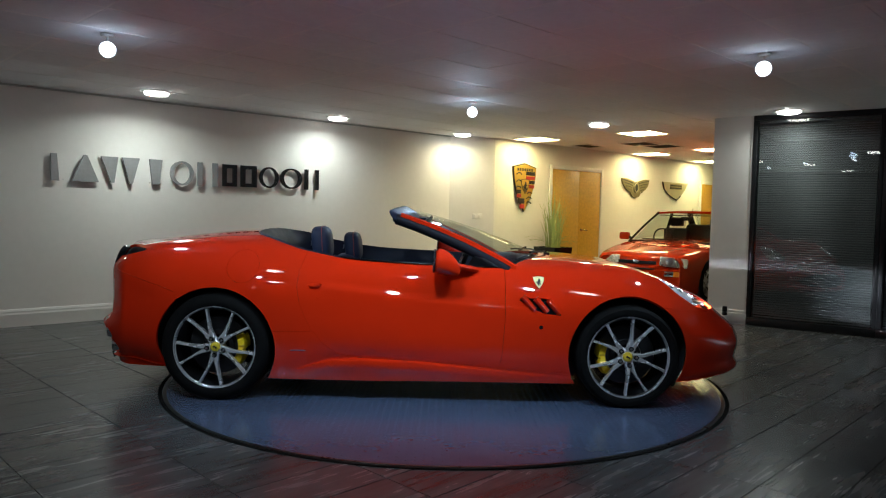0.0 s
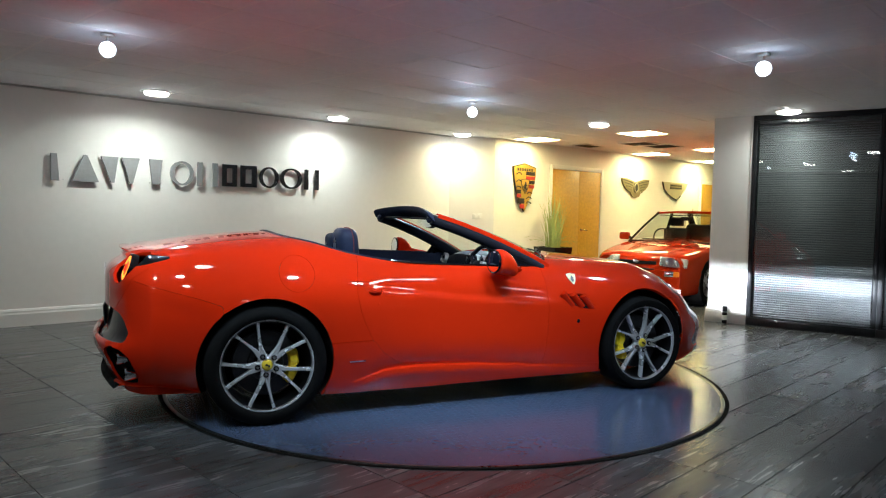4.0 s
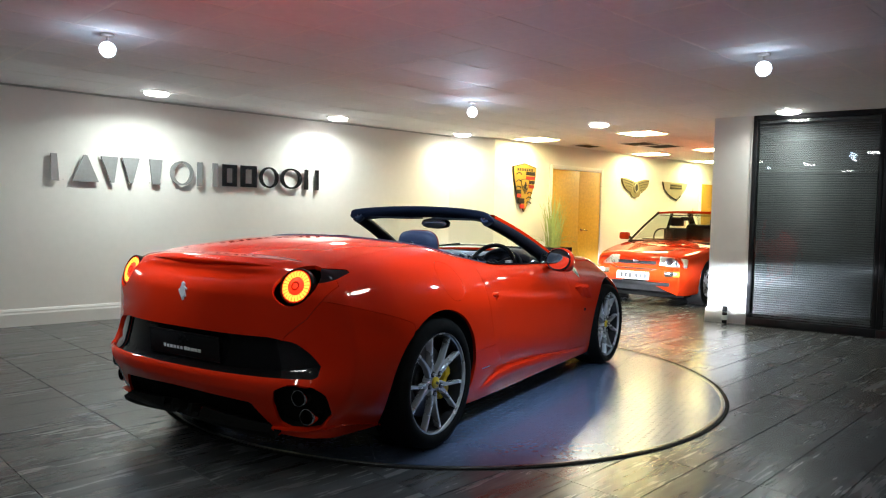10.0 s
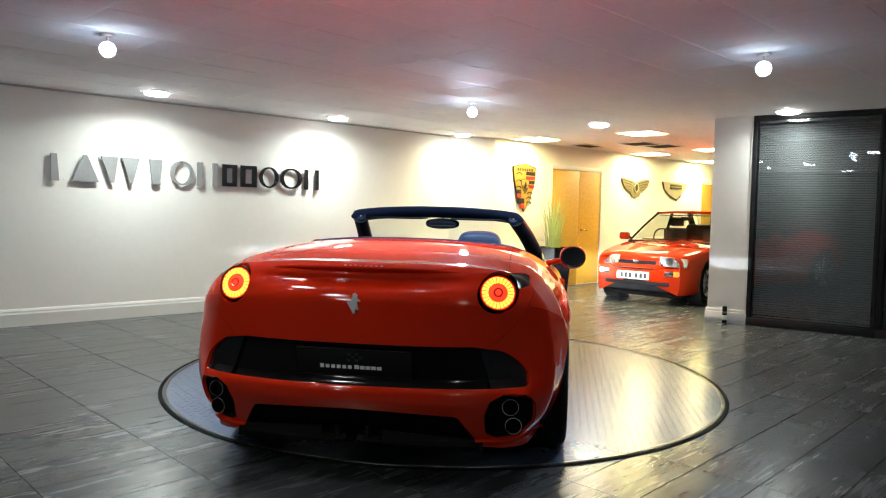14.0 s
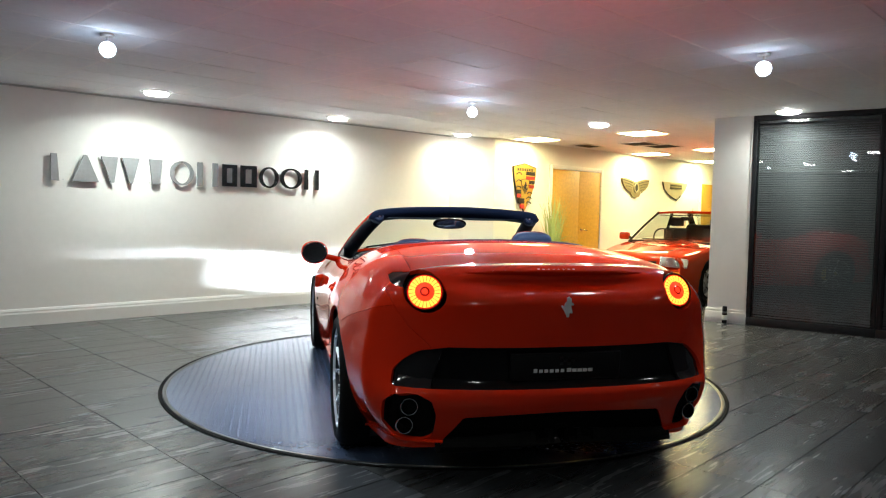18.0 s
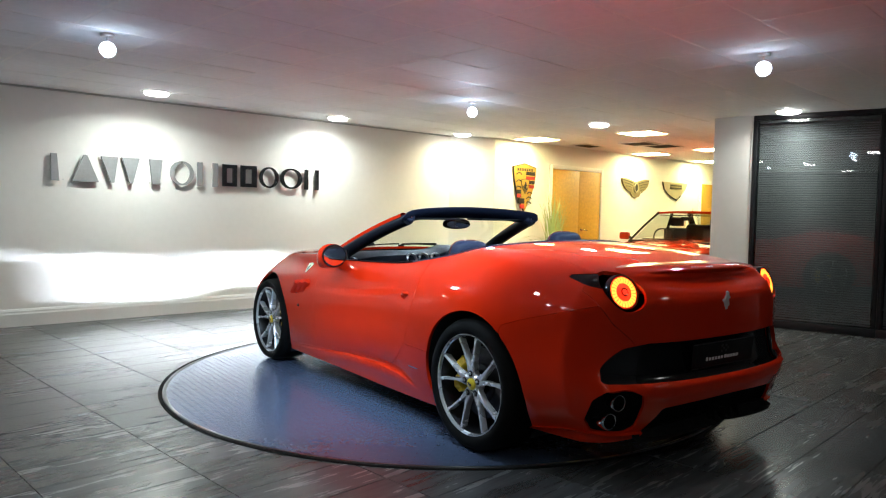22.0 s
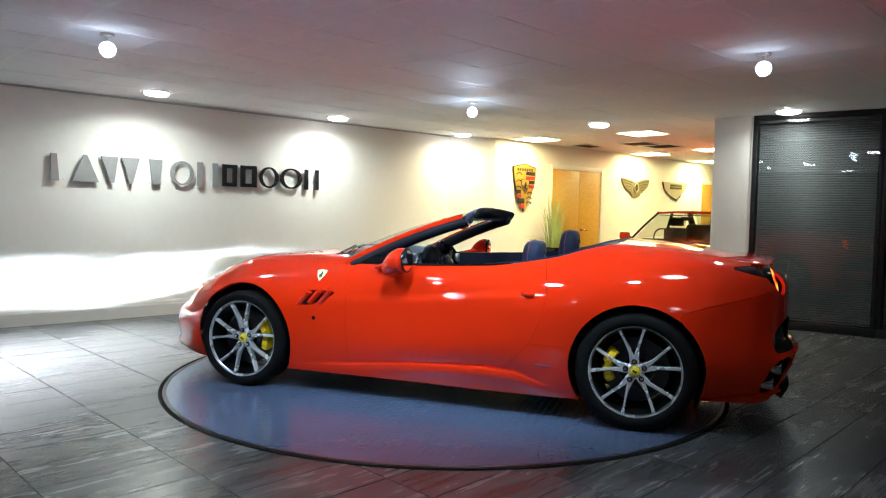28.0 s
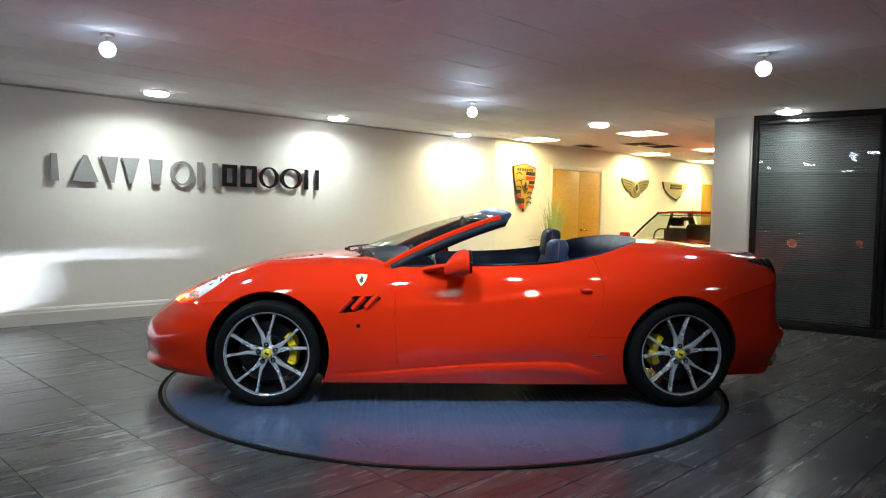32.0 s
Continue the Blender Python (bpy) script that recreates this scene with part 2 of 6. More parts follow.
def add_box(bm, x0, x1, y0, y1, z0, z1, bevel=0.0, m=None):
    made = bmesh.ops.create_cube(bm, size=1.0)["verts"]
    for v in made:
        v.co = Vector((x0 + (v.co.x + 0.5) * (x1 - x0), y0 + (v.co.y + 0.5) * (y1 - y0), z0 + (v.co.z + 0.5) * (z1 - z0)))
    if bevel:
        edges = list({e for v in made for e in v.link_edges})
        out = bmesh.ops.bevel(bm, geom=edges, offset=bevel, segments=2, affect="EDGES", profile=0.5)
        made = list({v for v in out["verts"]} | {v for v in made if v.is_valid})
    if m is not None:
        bmesh.ops.transform(bm, matrix=m, verts=made)
    return made


def box(x0, x1, y0, y1, z0, z1, bevel=0.0):
    bm = bmesh.new()
    add_box(bm, x0, x1, y0, y1, z0, z1, bevel)
    return bm


def add_lathe(bm, profile, seg=32, m=None, closed=False):
    """Turns (radius, height) pairs round z."""
    rings = []
    made = []
    for r, h in profile:
        ring = [bm.verts.new((r * math.cos(2 * math.pi * i / seg), r * math.sin(2 * math.pi * i / seg), h)) for i in range(seg)] if r > 1e-6 else [bm.verts.new((0, 0, h))]
        rings.append(ring)
        made += ring
    if closed:
        rings.append(rings[0])
    for a, b in zip(rings, rings[1:]):
        for i in range(seg):
            j = (i + 1) % seg
            q = [a[i % len(a)], a[j % len(a)], b[j % len(b)], b[i % len(b)]]
            q = [v for k, v in enumerate(q) if v not in q[:k]]
            if len(q) > 2:
                try:
                    bm.faces.new(q)
                except ValueError:
                    pass
    if m is not None:
        bmesh.ops.transform(bm, matrix=m, verts=made)
    return made


def lathe(profile, seg=32, m=None, closed=False):
    bm = bmesh.new()
    add_lathe(bm, profile, seg, m, closed)
    bmesh.ops.recalc_face_normals(bm, faces=bm.faces[:])
    return bm


def add_prism(bm, outline, depth, m=None, bevel=0.0):
    """A flat outline (x, y) made solid from z=0 to z=depth."""
    a = [bm.verts.new((x, y, 0)) for x, y in outline]
    b = [bm.verts.new((x, y, depth)) for x, y in outline]
    n = len(a)
    fs = [bm.faces.new(b), bm.faces.new(a[::-1])] + [bm.faces.new((a[i], a[(i + 1) % n], b[(i + 1) % n], b[i])) for i in range(n)]
    made = a + b
    if bevel:
        out = bmesh.ops.bevel(bm, geom=list(fs[0].edges), offset=bevel, segments=2, affect="EDGES", profile=0.5)
        made = list({v for v in out["verts"]} | {v for v in made if v.is_valid})
    bmesh.ops.recalc_face_normals(bm, faces=[f for f in bm.faces if any(v in made for v in f.verts)] if len(bm.faces) < 400 else bm.faces[:])
    if m is not None:
        bmesh.ops.transform(bm, matrix=m, verts=made)
    return made


def prism(outline, depth, m=None, bevel=0.0):
    bm = bmesh.new()
    add_prism(bm, outline, depth, m, bevel)
    return bm


def add_tube(bm, path, radius, seg=10, closed=False, flat=1.0):
    """A round bar along points."""
    pts = [Vector(p) for p in path]
    rings = []
    n = len(pts)
    for i, p in enumerate(pts):
        if closed:
            d = pts[(i + 1) % n] - pts[i - 1]
        else:
            d = pts[min(i + 1, n - 1)] - pts[max(i - 1, 0)]
        q = d.to_track_quat("Z", "Y")
        r = radius[i] if isinstance(radius, (list, tuple)) else radius
        rings.append([bm.verts.new(p + q @ Vector((r * math.cos(2 * math.pi * k / seg), flat * r * math.sin(2 * math.pi * k / seg), 0))) for k in range(seg)])
    for a, b in zip(rings, rings[1:] + (rings[:1] if closed else [])):
        for k in range(seg):
            bm.faces.new((a[k], a[(k + 1) % seg], b[(k + 1) % seg], b[k]))
    if not closed:
        bm.faces.new(rings[0][::-1]), bm.faces.new(rings[-1])


def tube(path, radius, seg=10, closed=False, flat=1.0):
    bm = bmesh.new()
    add_tube(bm, path, radius, seg, closed, flat)
    bmesh.ops.recalc_face_normals(bm, faces=bm.faces[:])
    return bm


def curve(xs, ys):
    """A smooth curve through a few points (cubic, with limited slopes)."""
    xs, ys = np.array(xs, float), np.array(ys, float)
    h, dl = np.diff(xs), np.diff(ys) / np.diff(xs)
    s = np.zeros(len(xs))
    for i in range(1, len(xs) - 1):
        if dl[i - 1] * dl[i] > 0:
            s[i] = 2 / (1 / dl[i - 1] + 1 / dl[i])
    s[0], s[-1] = dl[0], dl[-1]

    def f(x):
        x = np.clip(np.asarray(x, float), xs[0], xs[-1])
        i = np.clip(np.searchsorted(xs, x) - 1, 0, len(xs) - 2)
        t = (x - xs[i]) / h[i]
        return ys[i] * (1 + 2 * t) * (1 - t) ** 2 + s[i] * h[i] * t * (1 - t) ** 2 + ys[i + 1] * t * t * (3 - 2 * t) + s[i + 1] * h[i] * t * t * (t - 1)

    return f


# ---------------------------------------------------------------- structure
def wall(name, u0, u1, v0, v1, z0, z1, mat=WALL, label="white painted plaster wall"):
    return solo(name, box(u0, u1, v0, v1, z0, z1), mat, ROOM, label, kind="structure", smooth=False)


wall("wall_north", U_BACK, U_STEP, V_WALL, V_WALL + 0.2, 0, CEIL + 0.3, label="long white painted showroom wall washed by downlights")
solo("wall_step", prism([(3.80, V_WALL), (4.46, V_FAR), (U_END, V_FAR), (U_END, V_WALL + 0.2), (3.80, V_WALL + 0.2)], CEIL + 0.3), WALL, ROOM, "white painted wall standing forward, warmly lit", kind="structure", smooth=False)
# the west and south walls are unseen, added dark to deepen the shade
wall("wall_west", U_BACK - 0.2, U_BACK, V_BACK, V_WALL + 0.2, 0, CEIL + 0.3, DARK_WALL, "unseen closing wall, kept dark to cut bounced light")
wall("wall_south", U_BACK - 0.2, U_END, V_BACK - 0.2, V_BACK, 0, CEIL + 0.3, DARK_WALL, "unseen closing wall, kept dark to cut bounced light")
wall("wall_east", U_END, U_END + 0.2, V_BACK, V_WALL + 0.2, 0, CEIL + 0.3)


def skirting(name, u0, u1, v, label="white moulded skirting board"):
    bm = bmesh.new()
    prof = [(0, 0), (-0.022, 0), (-0.022, 0.125), (-0.016, 0.14), (-0.016, 0.155), (-0.008, 0.175), (0, 0.178)]
    for a, b in ((u0, u1),):
        p = [bm.verts.new((a, v + y, z)) for y, z in prof]
        q = [bm.verts.new((b, v + y, z)) for y, z in prof]
        for i in range(len(prof) - 1):
            bm.faces.new((p[i], q[i], q[i + 1], p[i + 1]))
        bm.faces.new(p), bm.faces.new(q[::-1])
    bmesh.ops.recalc_face_normals(bm, faces=bm.faces[:])
    return solo(name, bm, SKIRT, ROOM, label, kind="structure", smooth=False)


skirting("baseboard", U_BACK, U_STEP, V_WALL)
skirting("baseboard", 4.46, 5.78, V_FAR)
skirting("baseboard", 7.33, 10.87, V_FAR)
solo("baseboard", prism([(3.775, 4.134), (4.448, 3.800), (4.46, V_FAR), (3.80, V_WALL)], 0.175), SKIRT, ROOM, "white moulded skirting board", kind="structure", smooth=False)
solo("trim", box(U_BACK, U_STEP, V_WALL - 0.02, V_WALL - 0.001, CEIL - 0.018, CEIL - 0.002), SHADOW_GAP, ROOM, "grey shadow gap trim along the ceiling edge", kind="structure", smooth=False)


def build_ceiling():
    step, a = 0.555, radians(3.0)
    bm = bmesh.new()
    c, s = math.cos(a), math.sin(a)
    u0, v0 = -1.69 - step * 14, -1.53 - step * 14
    g = 0.012
    for i in range(46):
        for j in range(30):
            p, q = u0 + i * step, v0 + j * step
            drop = random.uniform(0, 0.0025)
            ins = [(p + g, q + g), (p + step - g, q + g), (p + step - g, q + step - g), (p + g, q + step - g)]
            inner = [bm.verts.new((x * c - y * s, x * s + y * c, CEIL + 0.005 - drop)) for x, y in ins]
            outer = [bm.verts.new((x * c - y * s, x * s + y * c, CEIL + 0.012)) for x, y in ins]
            bm.faces.new(inner[::-1])
            for k in range(4):
                bm.faces.new((inner[k], inner[(k + 1) % 4], outer[(k + 1) % 4], outer[k]))
    ob = solo("ceiling", bm, CEILING, ROOM, "pale grey suspended ceiling of square tiles", kind="structure", smooth=False)
    bm = bmesh.new()
    for i in range(47):
        x = u0 + i * step
        add_box(bm, x - g, x + g, v0, v0 + 30 * step, CEIL + 0.004, CEIL + 0.02)
    for j in range(31):
        y = v0 + j * step
        add_box(bm, u0, u0 + 46 * step, y - g, y + g, CEIL + 0.0055, CEIL + 0.018)
    part("ceiling_grid", bm, GRID, ob, "thin metal ceiling grid", m=pose(0, 0, 0, 0, 0, 3.0), smooth=False)
    solo("ceiling_slab", box(U_BACK - 0.2, U_END + 0.2, V_BACK - 0.2, V_WALL + 0.2, CEIL + 0.3, CEIL + 0.45), WALL, ROOM, "plain slab above the ceiling tiles", kind="structure", smooth=False)


build_ceiling()


def build_floor():
    du, dv, a = 0.612, 0.31, radians(3.5)
    ground = solo("floor", box(U_BACK - 0.2, U_END + 0.2, V_BACK - 0.2, V_WALL + 0.2, -0.2, -0.006), GROUT, ROOM, "dark grout bed under the floor tiles", kind="structure", smooth=False)
    gap = 0.0016

    def tile_verts(p, q, z):
        b = 0.002
        lo = [(p + gap, q + gap), (p + du - gap, q + gap), (p + du - gap, q + dv - gap), (p + gap, q + dv - gap)]
        hi = [(p + gap + b, q + gap + b), (p + du - gap - b, q + gap + b), (p + du - gap - b, q + dv - gap - b), (p + gap + b, q + dv - gap - b)]
        return [(x, y, -0.0055) for x, y in lo] + [(x, y, z) for x, y in hi]

    faces = [(4, 5, 6, 7), (0, 1, 5, 4), (1, 2, 6, 5), (2, 3, 7, 6), (3, 0, 4, 7)]
    one = bpy.data.meshes.new("floor_tile")
    one.from_pydata(tile_verts(0, 0, 0.0), [], faces)
    one.materials.append(FLOOR)
    turn = pose(0, 0, 0, 0, 0, 3.5)
    verts, polys, count = [], [], 0
    for i in range(-11, 22):
        for j in range(-14, 24):
            p, q = 0.11 + du * i, -2.57 + dv * j
            w = ROOM @ turn @ Vector((p + du / 2, q + dv / 2, 0))
            if math.hypot(w.x, w.y) < 1.65:
                continue
            near = abs(w.x) < 4.6 and -3.4 < w.y < 2.6 and math.hypot(w.x, w.y) < 4.6
            if near and count < 300:
                count += 1
                ob = new("floor_tile", one)
                ob.parent = ground
                ob.matrix_basis = turn @ pose(p, q, random.uniform(-0.0006, 0.0), random.uniform(-0.05, 0.05), random.uniform(-0.05, 0.05))
            else:
                base = len(verts)
                verts += tile_verts(p, q, random.uniform(-0.0008, 0.0))
                polys += [tuple(base + k for k in f) for f in faces]
    rest = bpy.data.meshes.new("floor_tiles")
    rest.from_pydata(verts, [], polys)
    rest.materials.append(FLOOR)
    ob = part("floor_tiles", rest, FLOOR, ground, "grey wood-look porcelain tiles", m=turn)
    tagged(ob, kind="stuff")


# pillar and office glazing, in the glazing's own axes: s along it, w into the office
GW = 4.368
solo("pillar", box(0.838, 1.262, GW, GW + 0.42, 0, CEIL + 0.25, 0.006), WALL, GLASS, "white painted square pillar beside the office glazing", kind="structure", smooth=False)
bm = bmesh.new()
for x0, x1, y0, y1 in ((0.815, 1.285, GW - 0.022, GW), (0.815, 0.838, GW, GW + 0.42)):
    add_box(bm, x0, x1, y0, y1, 0, 0.13, 0.003)
    add_box(bm, x0 + 0.007 * (x1 - x0 > 0.1), x1, y0 + 0.008, y1, 0.13, 0.165, 0.003)
solo("baseboard", bm, SKIRT, GLASS, "white moulded skirting board round the pillar", kind="structure")
solo("trim", box(1.262, 1.278, GW - 0.012, GW + 0.1, 0, CEIL), WHITE_PLASTIC, GLASS, "white jamb between pillar and glazing", kind="structure", smooth=False)


def glazed_bay(s0, s1, label):
    bay = thing("window_1", GLASS, label, "glazed partition", "office glazing", "structure")
    fr = 0.045
    part("frame_post", box(s0, s0 + fr, GW - 0.02, GW + 0.07, 0.09, CEIL - 0.05, 0.004), ALU_BLACK, bay)
    part("frame_post", box(s1 - fr, s1, GW - 0.02, GW + 0.07, 0.09, CEIL - 0.05, 0.004), ALU_BLACK, bay)
    part("top_rail", box(s0, s1, GW - 0.022, GW + 0.072, CEIL - 0.05, CEIL + 0.02, 0.004), ALU_BLACK, bay)
    part("bottom_rail", box(s0, s1, GW - 0.024, GW + 0.074, 0, 0.09, 0.004), ALU_BLACK, bay)
    pane = part("pane", box(s0 + fr, s1 - fr, GW + 0.015, GW + 0.021, 0.09, CEIL - 0.05), PANE, bay, "clear glass pane reflecting the room", smooth=False)
    pane.visible_shadow = False
    blind = thing("venetian_blind", GLASS, "closed grey venetian blind behind the office glass", "blind", "office blinds")
    part("head_rail", box(s0 + fr + 0.01, s1 - fr - 0.01, GW + 0.035, GW + 0.065, CEIL - 0.085, CEIL - 0.055, 0.003), SLAT, blind)
    part("bottom_bar", box(s0 + fr + 0.012, s1 - fr - 0.012, GW + 0.04, GW + 0.06, 0.10, 0.118, 0.003), SLAT, blind)
    bm = bmesh.new()
    w = s1 - s0 - 2 * fr - 0.03
    for k in range(5):
        a0, a1 = -0.0125 + 0.005 * k, -0.0125 + 0.005 * (k + 1)
        bm.faces.new([bm.verts.new(p) for p in ((-w / 2, a0, 0.0055 * (1 - (a0 / 0.0125) ** 2)), (w / 2, a0, 0.0055 * (1 - (a0 / 0.0125) ** 2)), (w / 2, a1, 0.0055 * (1 - (a1 / 0.0125) ** 2)), (-w / 2, a1, 0.0055 * (1 - (a1 / 0.0125) ** 2)))])
    bmesh.ops.remove_doubles(bm, verts=bm.verts[:], dist=1e-5)
    me = finish("slat", bm, SLAT)
    z = 0.14
    while z < CEIL - 0.10:
        part("slat", me, SLAT, blind, m=pose((s0 + s1) / 2, GW + 0.055, z, 60 + random.uniform(-1, 1)))
        z += 0.0262
    for x in (s0 + 0.35, s1 - 0.35):
        part("ladder_cord", box(x - 0.003, x + 0.003, GW + 0.033, GW + 0.035, 0.1, CEIL - 0.06), SLAT, blind)


glazed_bay(1.280, 2.585, "black framed office glazing with a blind behind it")
glazed_bay(2.585, 3.90, "black framed office glazing with a blind behind it")
glazed_bay(3.90, 5.26, "black framed office glazing with a blind behind it")
# the office behind; its unlit dark is put into the wall colour
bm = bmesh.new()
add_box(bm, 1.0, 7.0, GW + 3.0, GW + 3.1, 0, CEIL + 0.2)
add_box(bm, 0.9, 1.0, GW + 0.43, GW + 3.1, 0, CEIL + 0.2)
solo("wall_office", bm, DARK_ROOM, GLASS, "grey office wall behind the blinds, darkened to look unlit", kind="structure", smooth=False)
solo("wall_side", box(5.26, 8.0, GW - 0.02, GW + 0.15, 0, CEIL + 0.2), WALL, GLASS, "white painted wall beyond the glazing", kind="structure", smooth=False)


# ---------------------------------------------------------------- lamps
def build_lamps():
    ring = lathe([(0.120, 0.0), (0.120, -0.010), (0.130, -0.014), (0.146, -0.010), (0.152, 0.0)], 40)
    glow = lathe([(0, -0.040), (0.08, -0.039), (0.110, -0.034), (0.119, -0.022), (0.119, -0.002)], 40)
    ring, glow = finish("bezel", ring, WHITE_PLASTIC), finish("diffuser", glow, GLOW_NEUTRAL)
    # the added, unseen downlights get the same fitting as the seen ones
    for u, v, colour, watts in DOWNLIGHTS:
        ob = thing("downlight", ROOM @ pose(u, v, CEIL), "round white recessed downlight, switched on", "downlight", "ceiling downlights")
        part("bezel", ring, None, ob)
        part("diffuser", glow, None, ob, "glowing diffuser")
    frame_me = bmesh.new()
    for x0, x1, y0, y1 in ((-0.275, 0.275, -0.275, -0.262), (-0.275, 0.275, 0.262, 0.275), (-0.275, -0.262, -0.262, 0.262), (0.262, 0.275, -0.262, 0.262)):
        add_box(frame_me, x0, x1, y0, y1, -0.012, 0.004)
    frame_me = finish("frame", frame_me, WHITE_PLASTIC, False)
    glow_me = finish("diffuser", box(-0.261, 0.261, -0.261, 0.261, -0.007, 0.0), GLOW_WARM, False)
    for u, v in PANELS:
        ob = thing("ceiling_panel_light", ROOM @ pose(u, v, CEIL, 0, 0, 3), "square warm white ceiling panel light, switched on", "ceiling light", "square ceiling lights")
        part("frame", frame_me, None, ob)
        part("diffuser", glow_me, None, ob, "warm glowing diffuser")
    # the added fill lamps out of view get the same fittings
    bases = [(ROOM @ pose(u, v, CEIL), (EYE[0], EYE[1] + 1.0, 0.9)) for u, v, watts, spill in SPOTS] + [(pose(x, y, CEIL), (x * 0.8, -0.8, 0.6)) for x, y, watts, cone in FILL_SPOTS]
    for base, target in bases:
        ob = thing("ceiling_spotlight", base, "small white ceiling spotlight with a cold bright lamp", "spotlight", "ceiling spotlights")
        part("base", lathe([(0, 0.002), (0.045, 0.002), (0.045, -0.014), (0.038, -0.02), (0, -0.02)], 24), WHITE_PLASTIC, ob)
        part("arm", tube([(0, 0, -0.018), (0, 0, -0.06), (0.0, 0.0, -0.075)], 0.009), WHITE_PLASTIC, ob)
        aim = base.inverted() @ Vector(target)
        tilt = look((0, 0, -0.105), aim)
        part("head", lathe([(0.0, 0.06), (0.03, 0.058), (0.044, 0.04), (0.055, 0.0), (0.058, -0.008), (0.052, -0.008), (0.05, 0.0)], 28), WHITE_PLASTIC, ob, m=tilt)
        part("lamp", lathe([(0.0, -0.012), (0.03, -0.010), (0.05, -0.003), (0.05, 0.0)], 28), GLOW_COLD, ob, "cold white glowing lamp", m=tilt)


build_lamps()


# ---------------------------------------------------------------- turntable
R_TABLE = 2.041


def build_turntable():
    ob = thing("turntable", pose(0, 0, 0), "round steel tread-plate car turntable set in the floor", "turntable")
    part("deck", lathe([(0, 0.002), (1.0, 0.002), (R_TABLE - 0.045, 0.002), (R_TABLE - 0.045, -0.004), (0, -0.004)], 160), PLATE_STEEL, ob, "blue-grey steel plate")
    part("rim", lathe([(R_TABLE - 0.043, -0.003), (R_TABLE - 0.043, 0.004), (R_TABLE - 0.036, 0.006), (R_TABLE - 0.022, 0.006), (R_TABLE - 0.018, -0.003)], 160), RIM_RING, ob, "dark steel edge ring")
    # raised lozenges of the tread plate
    verts, faces = [], []
    pitch = 0.046
    n = int(R_TABLE / pitch) + 1
    for i in range(-n, n + 1):
        for j in range(-n, n + 1):
            x, y = i * pitch, j * pitch
            if math.hypot(x, y) > R_TABLE - 0.075:
                continue
            a = radians(45 if (i + j) % 2 else -45)
            c, s, b = math.cos(a), math.sin(a), len(verts)
            for px, py, pz in ((-0.017, 0, 0.0), (0, -0.005, 0.0), (0.017, 0, 0.0), (0, 0.005, 0.0), (-0.008, 0, 0.0014), (0.008, 0, 0.0014)):
                verts.append((x + px * c - py * s, y + px * s + py * c, 0.0018 + pz))
            faces += [(b, b + 1, b + 5, b + 4), (b + 1, b + 2, b + 5), (b + 2, b + 3, b + 4, b + 5), (b + 3, b, b + 4)]
    me = bpy.data.meshes.new("tread")
    me.from_pydata(verts, [], faces)
    me.materials.append(PLATE_STEEL)
    tagged(part("tread", me, None, ob, "raised lozenge tread"), kind="stuff")
    solo("floor_trim", lathe([(R_TABLE - 0.016, -0.005), (R_TABLE - 0.016, 0.003), (R_TABLE - 0.010, 0.006), (R_TABLE + 0.004, 0.006), (R_TABLE + 0.008, 0.0005), (R_TABLE + 0.008, -0.005)], 160), RUBBER, pose(0, 0, 0), "black rubber edging ring round the turntable", kind="structure")
    return ob


turntable = build_turntable()

# ---------------------------------------------------------------- red convertible
car = thing("convertible_car", pose(0, 0, 0), "glossy red open-top sports car standing on the turntable", "car")
AX_F, AX_R, HUB_F, HUB_R = 1.335, -1.335, 0.330, 0.345
ARCH_R = 0.388

ST = [-1.93, -1.7, -1.335, -1.1, -0.8, -0.4, 0.0, 0.45, 0.9, 1.335, 1.62]
f_yb = curve(ST, [0.765, 0.805, 0.845, 0.855, 0.858, 0.858, 0.858, 0.858, 0.855, 0.850, 0.81])
f_zb = curve(ST, [0.240, 0.20, 0.16, 0.138, 0.132, 0.132, 0.137, 0.14, 0.14, 0.15, 0.155])
f_ym = curve(ST, [0.898, 0.935, 0.955, 0.953, 0.938, 0.918, 0.908, 0.905, 0.915, 0.928, 0.890])
f_zm = curve(ST, [0.54, 0.58, 0.64, 0.66, 0.64, 0.58, 0.54, 0.54, 0.55, 0.56, 0.52])
f_ys = curve(ST, [0.712, 0.735, 0.735, 0.735, 0.765, 0.790, 0.795, 0.775, 0.740, 0.700, 0.660])
f_zs = curve(ST, [0.955, 0.985, 1.005, 1.005, 0.955, 0.900, 0.882, 0.870, 0.872, 0.868, 0.795])
f_zc = curve(ST, [1.008, 1.045, 1.080, 1.088, 1.05, 0.98, 0.95, 0.945, 0.945, 0.905, 0.825])
f_an = curve(ST, [24, 24, 26, 28, 30, 34, 36, 36, 32, 28, 28])
tail_x = curve([0.20, 0.35, 0.47, 0.50, 0.66, 0.75, 0.837, 0.90, 0.945, 0.965, 0.99], [-2.17, -2.24, -2.25, -2.235, -2.215, -2.215, -2.212, -2.185, -2.15, -2.145, -2.135])
nose_x = curve([0.14, 0.17, 0.20, 0.225, 0.255, 0.32, 0.37, 0.45, 0.52, 0.83], [2.16, 2.24, 2.272, 2.268, 2.250, 2.262, 2.272, 2.262, 2.228, 2.215])
nose_f = curve([0, 0.078, 0.25, 0.443, 0.516, 0.70, 1.0], [0, 0.205, 0.60, 0.86, 0.94, 1.0, 1.0])


def bez(p0, p1, p2, p3, t):
    t = t[:, None]
    return p0 * (1 - t) ** 3 + 3 * p1 * t * (1 - t) ** 2 + 3 * p2 * t * t * (1 - t) + p3 * t ** 3


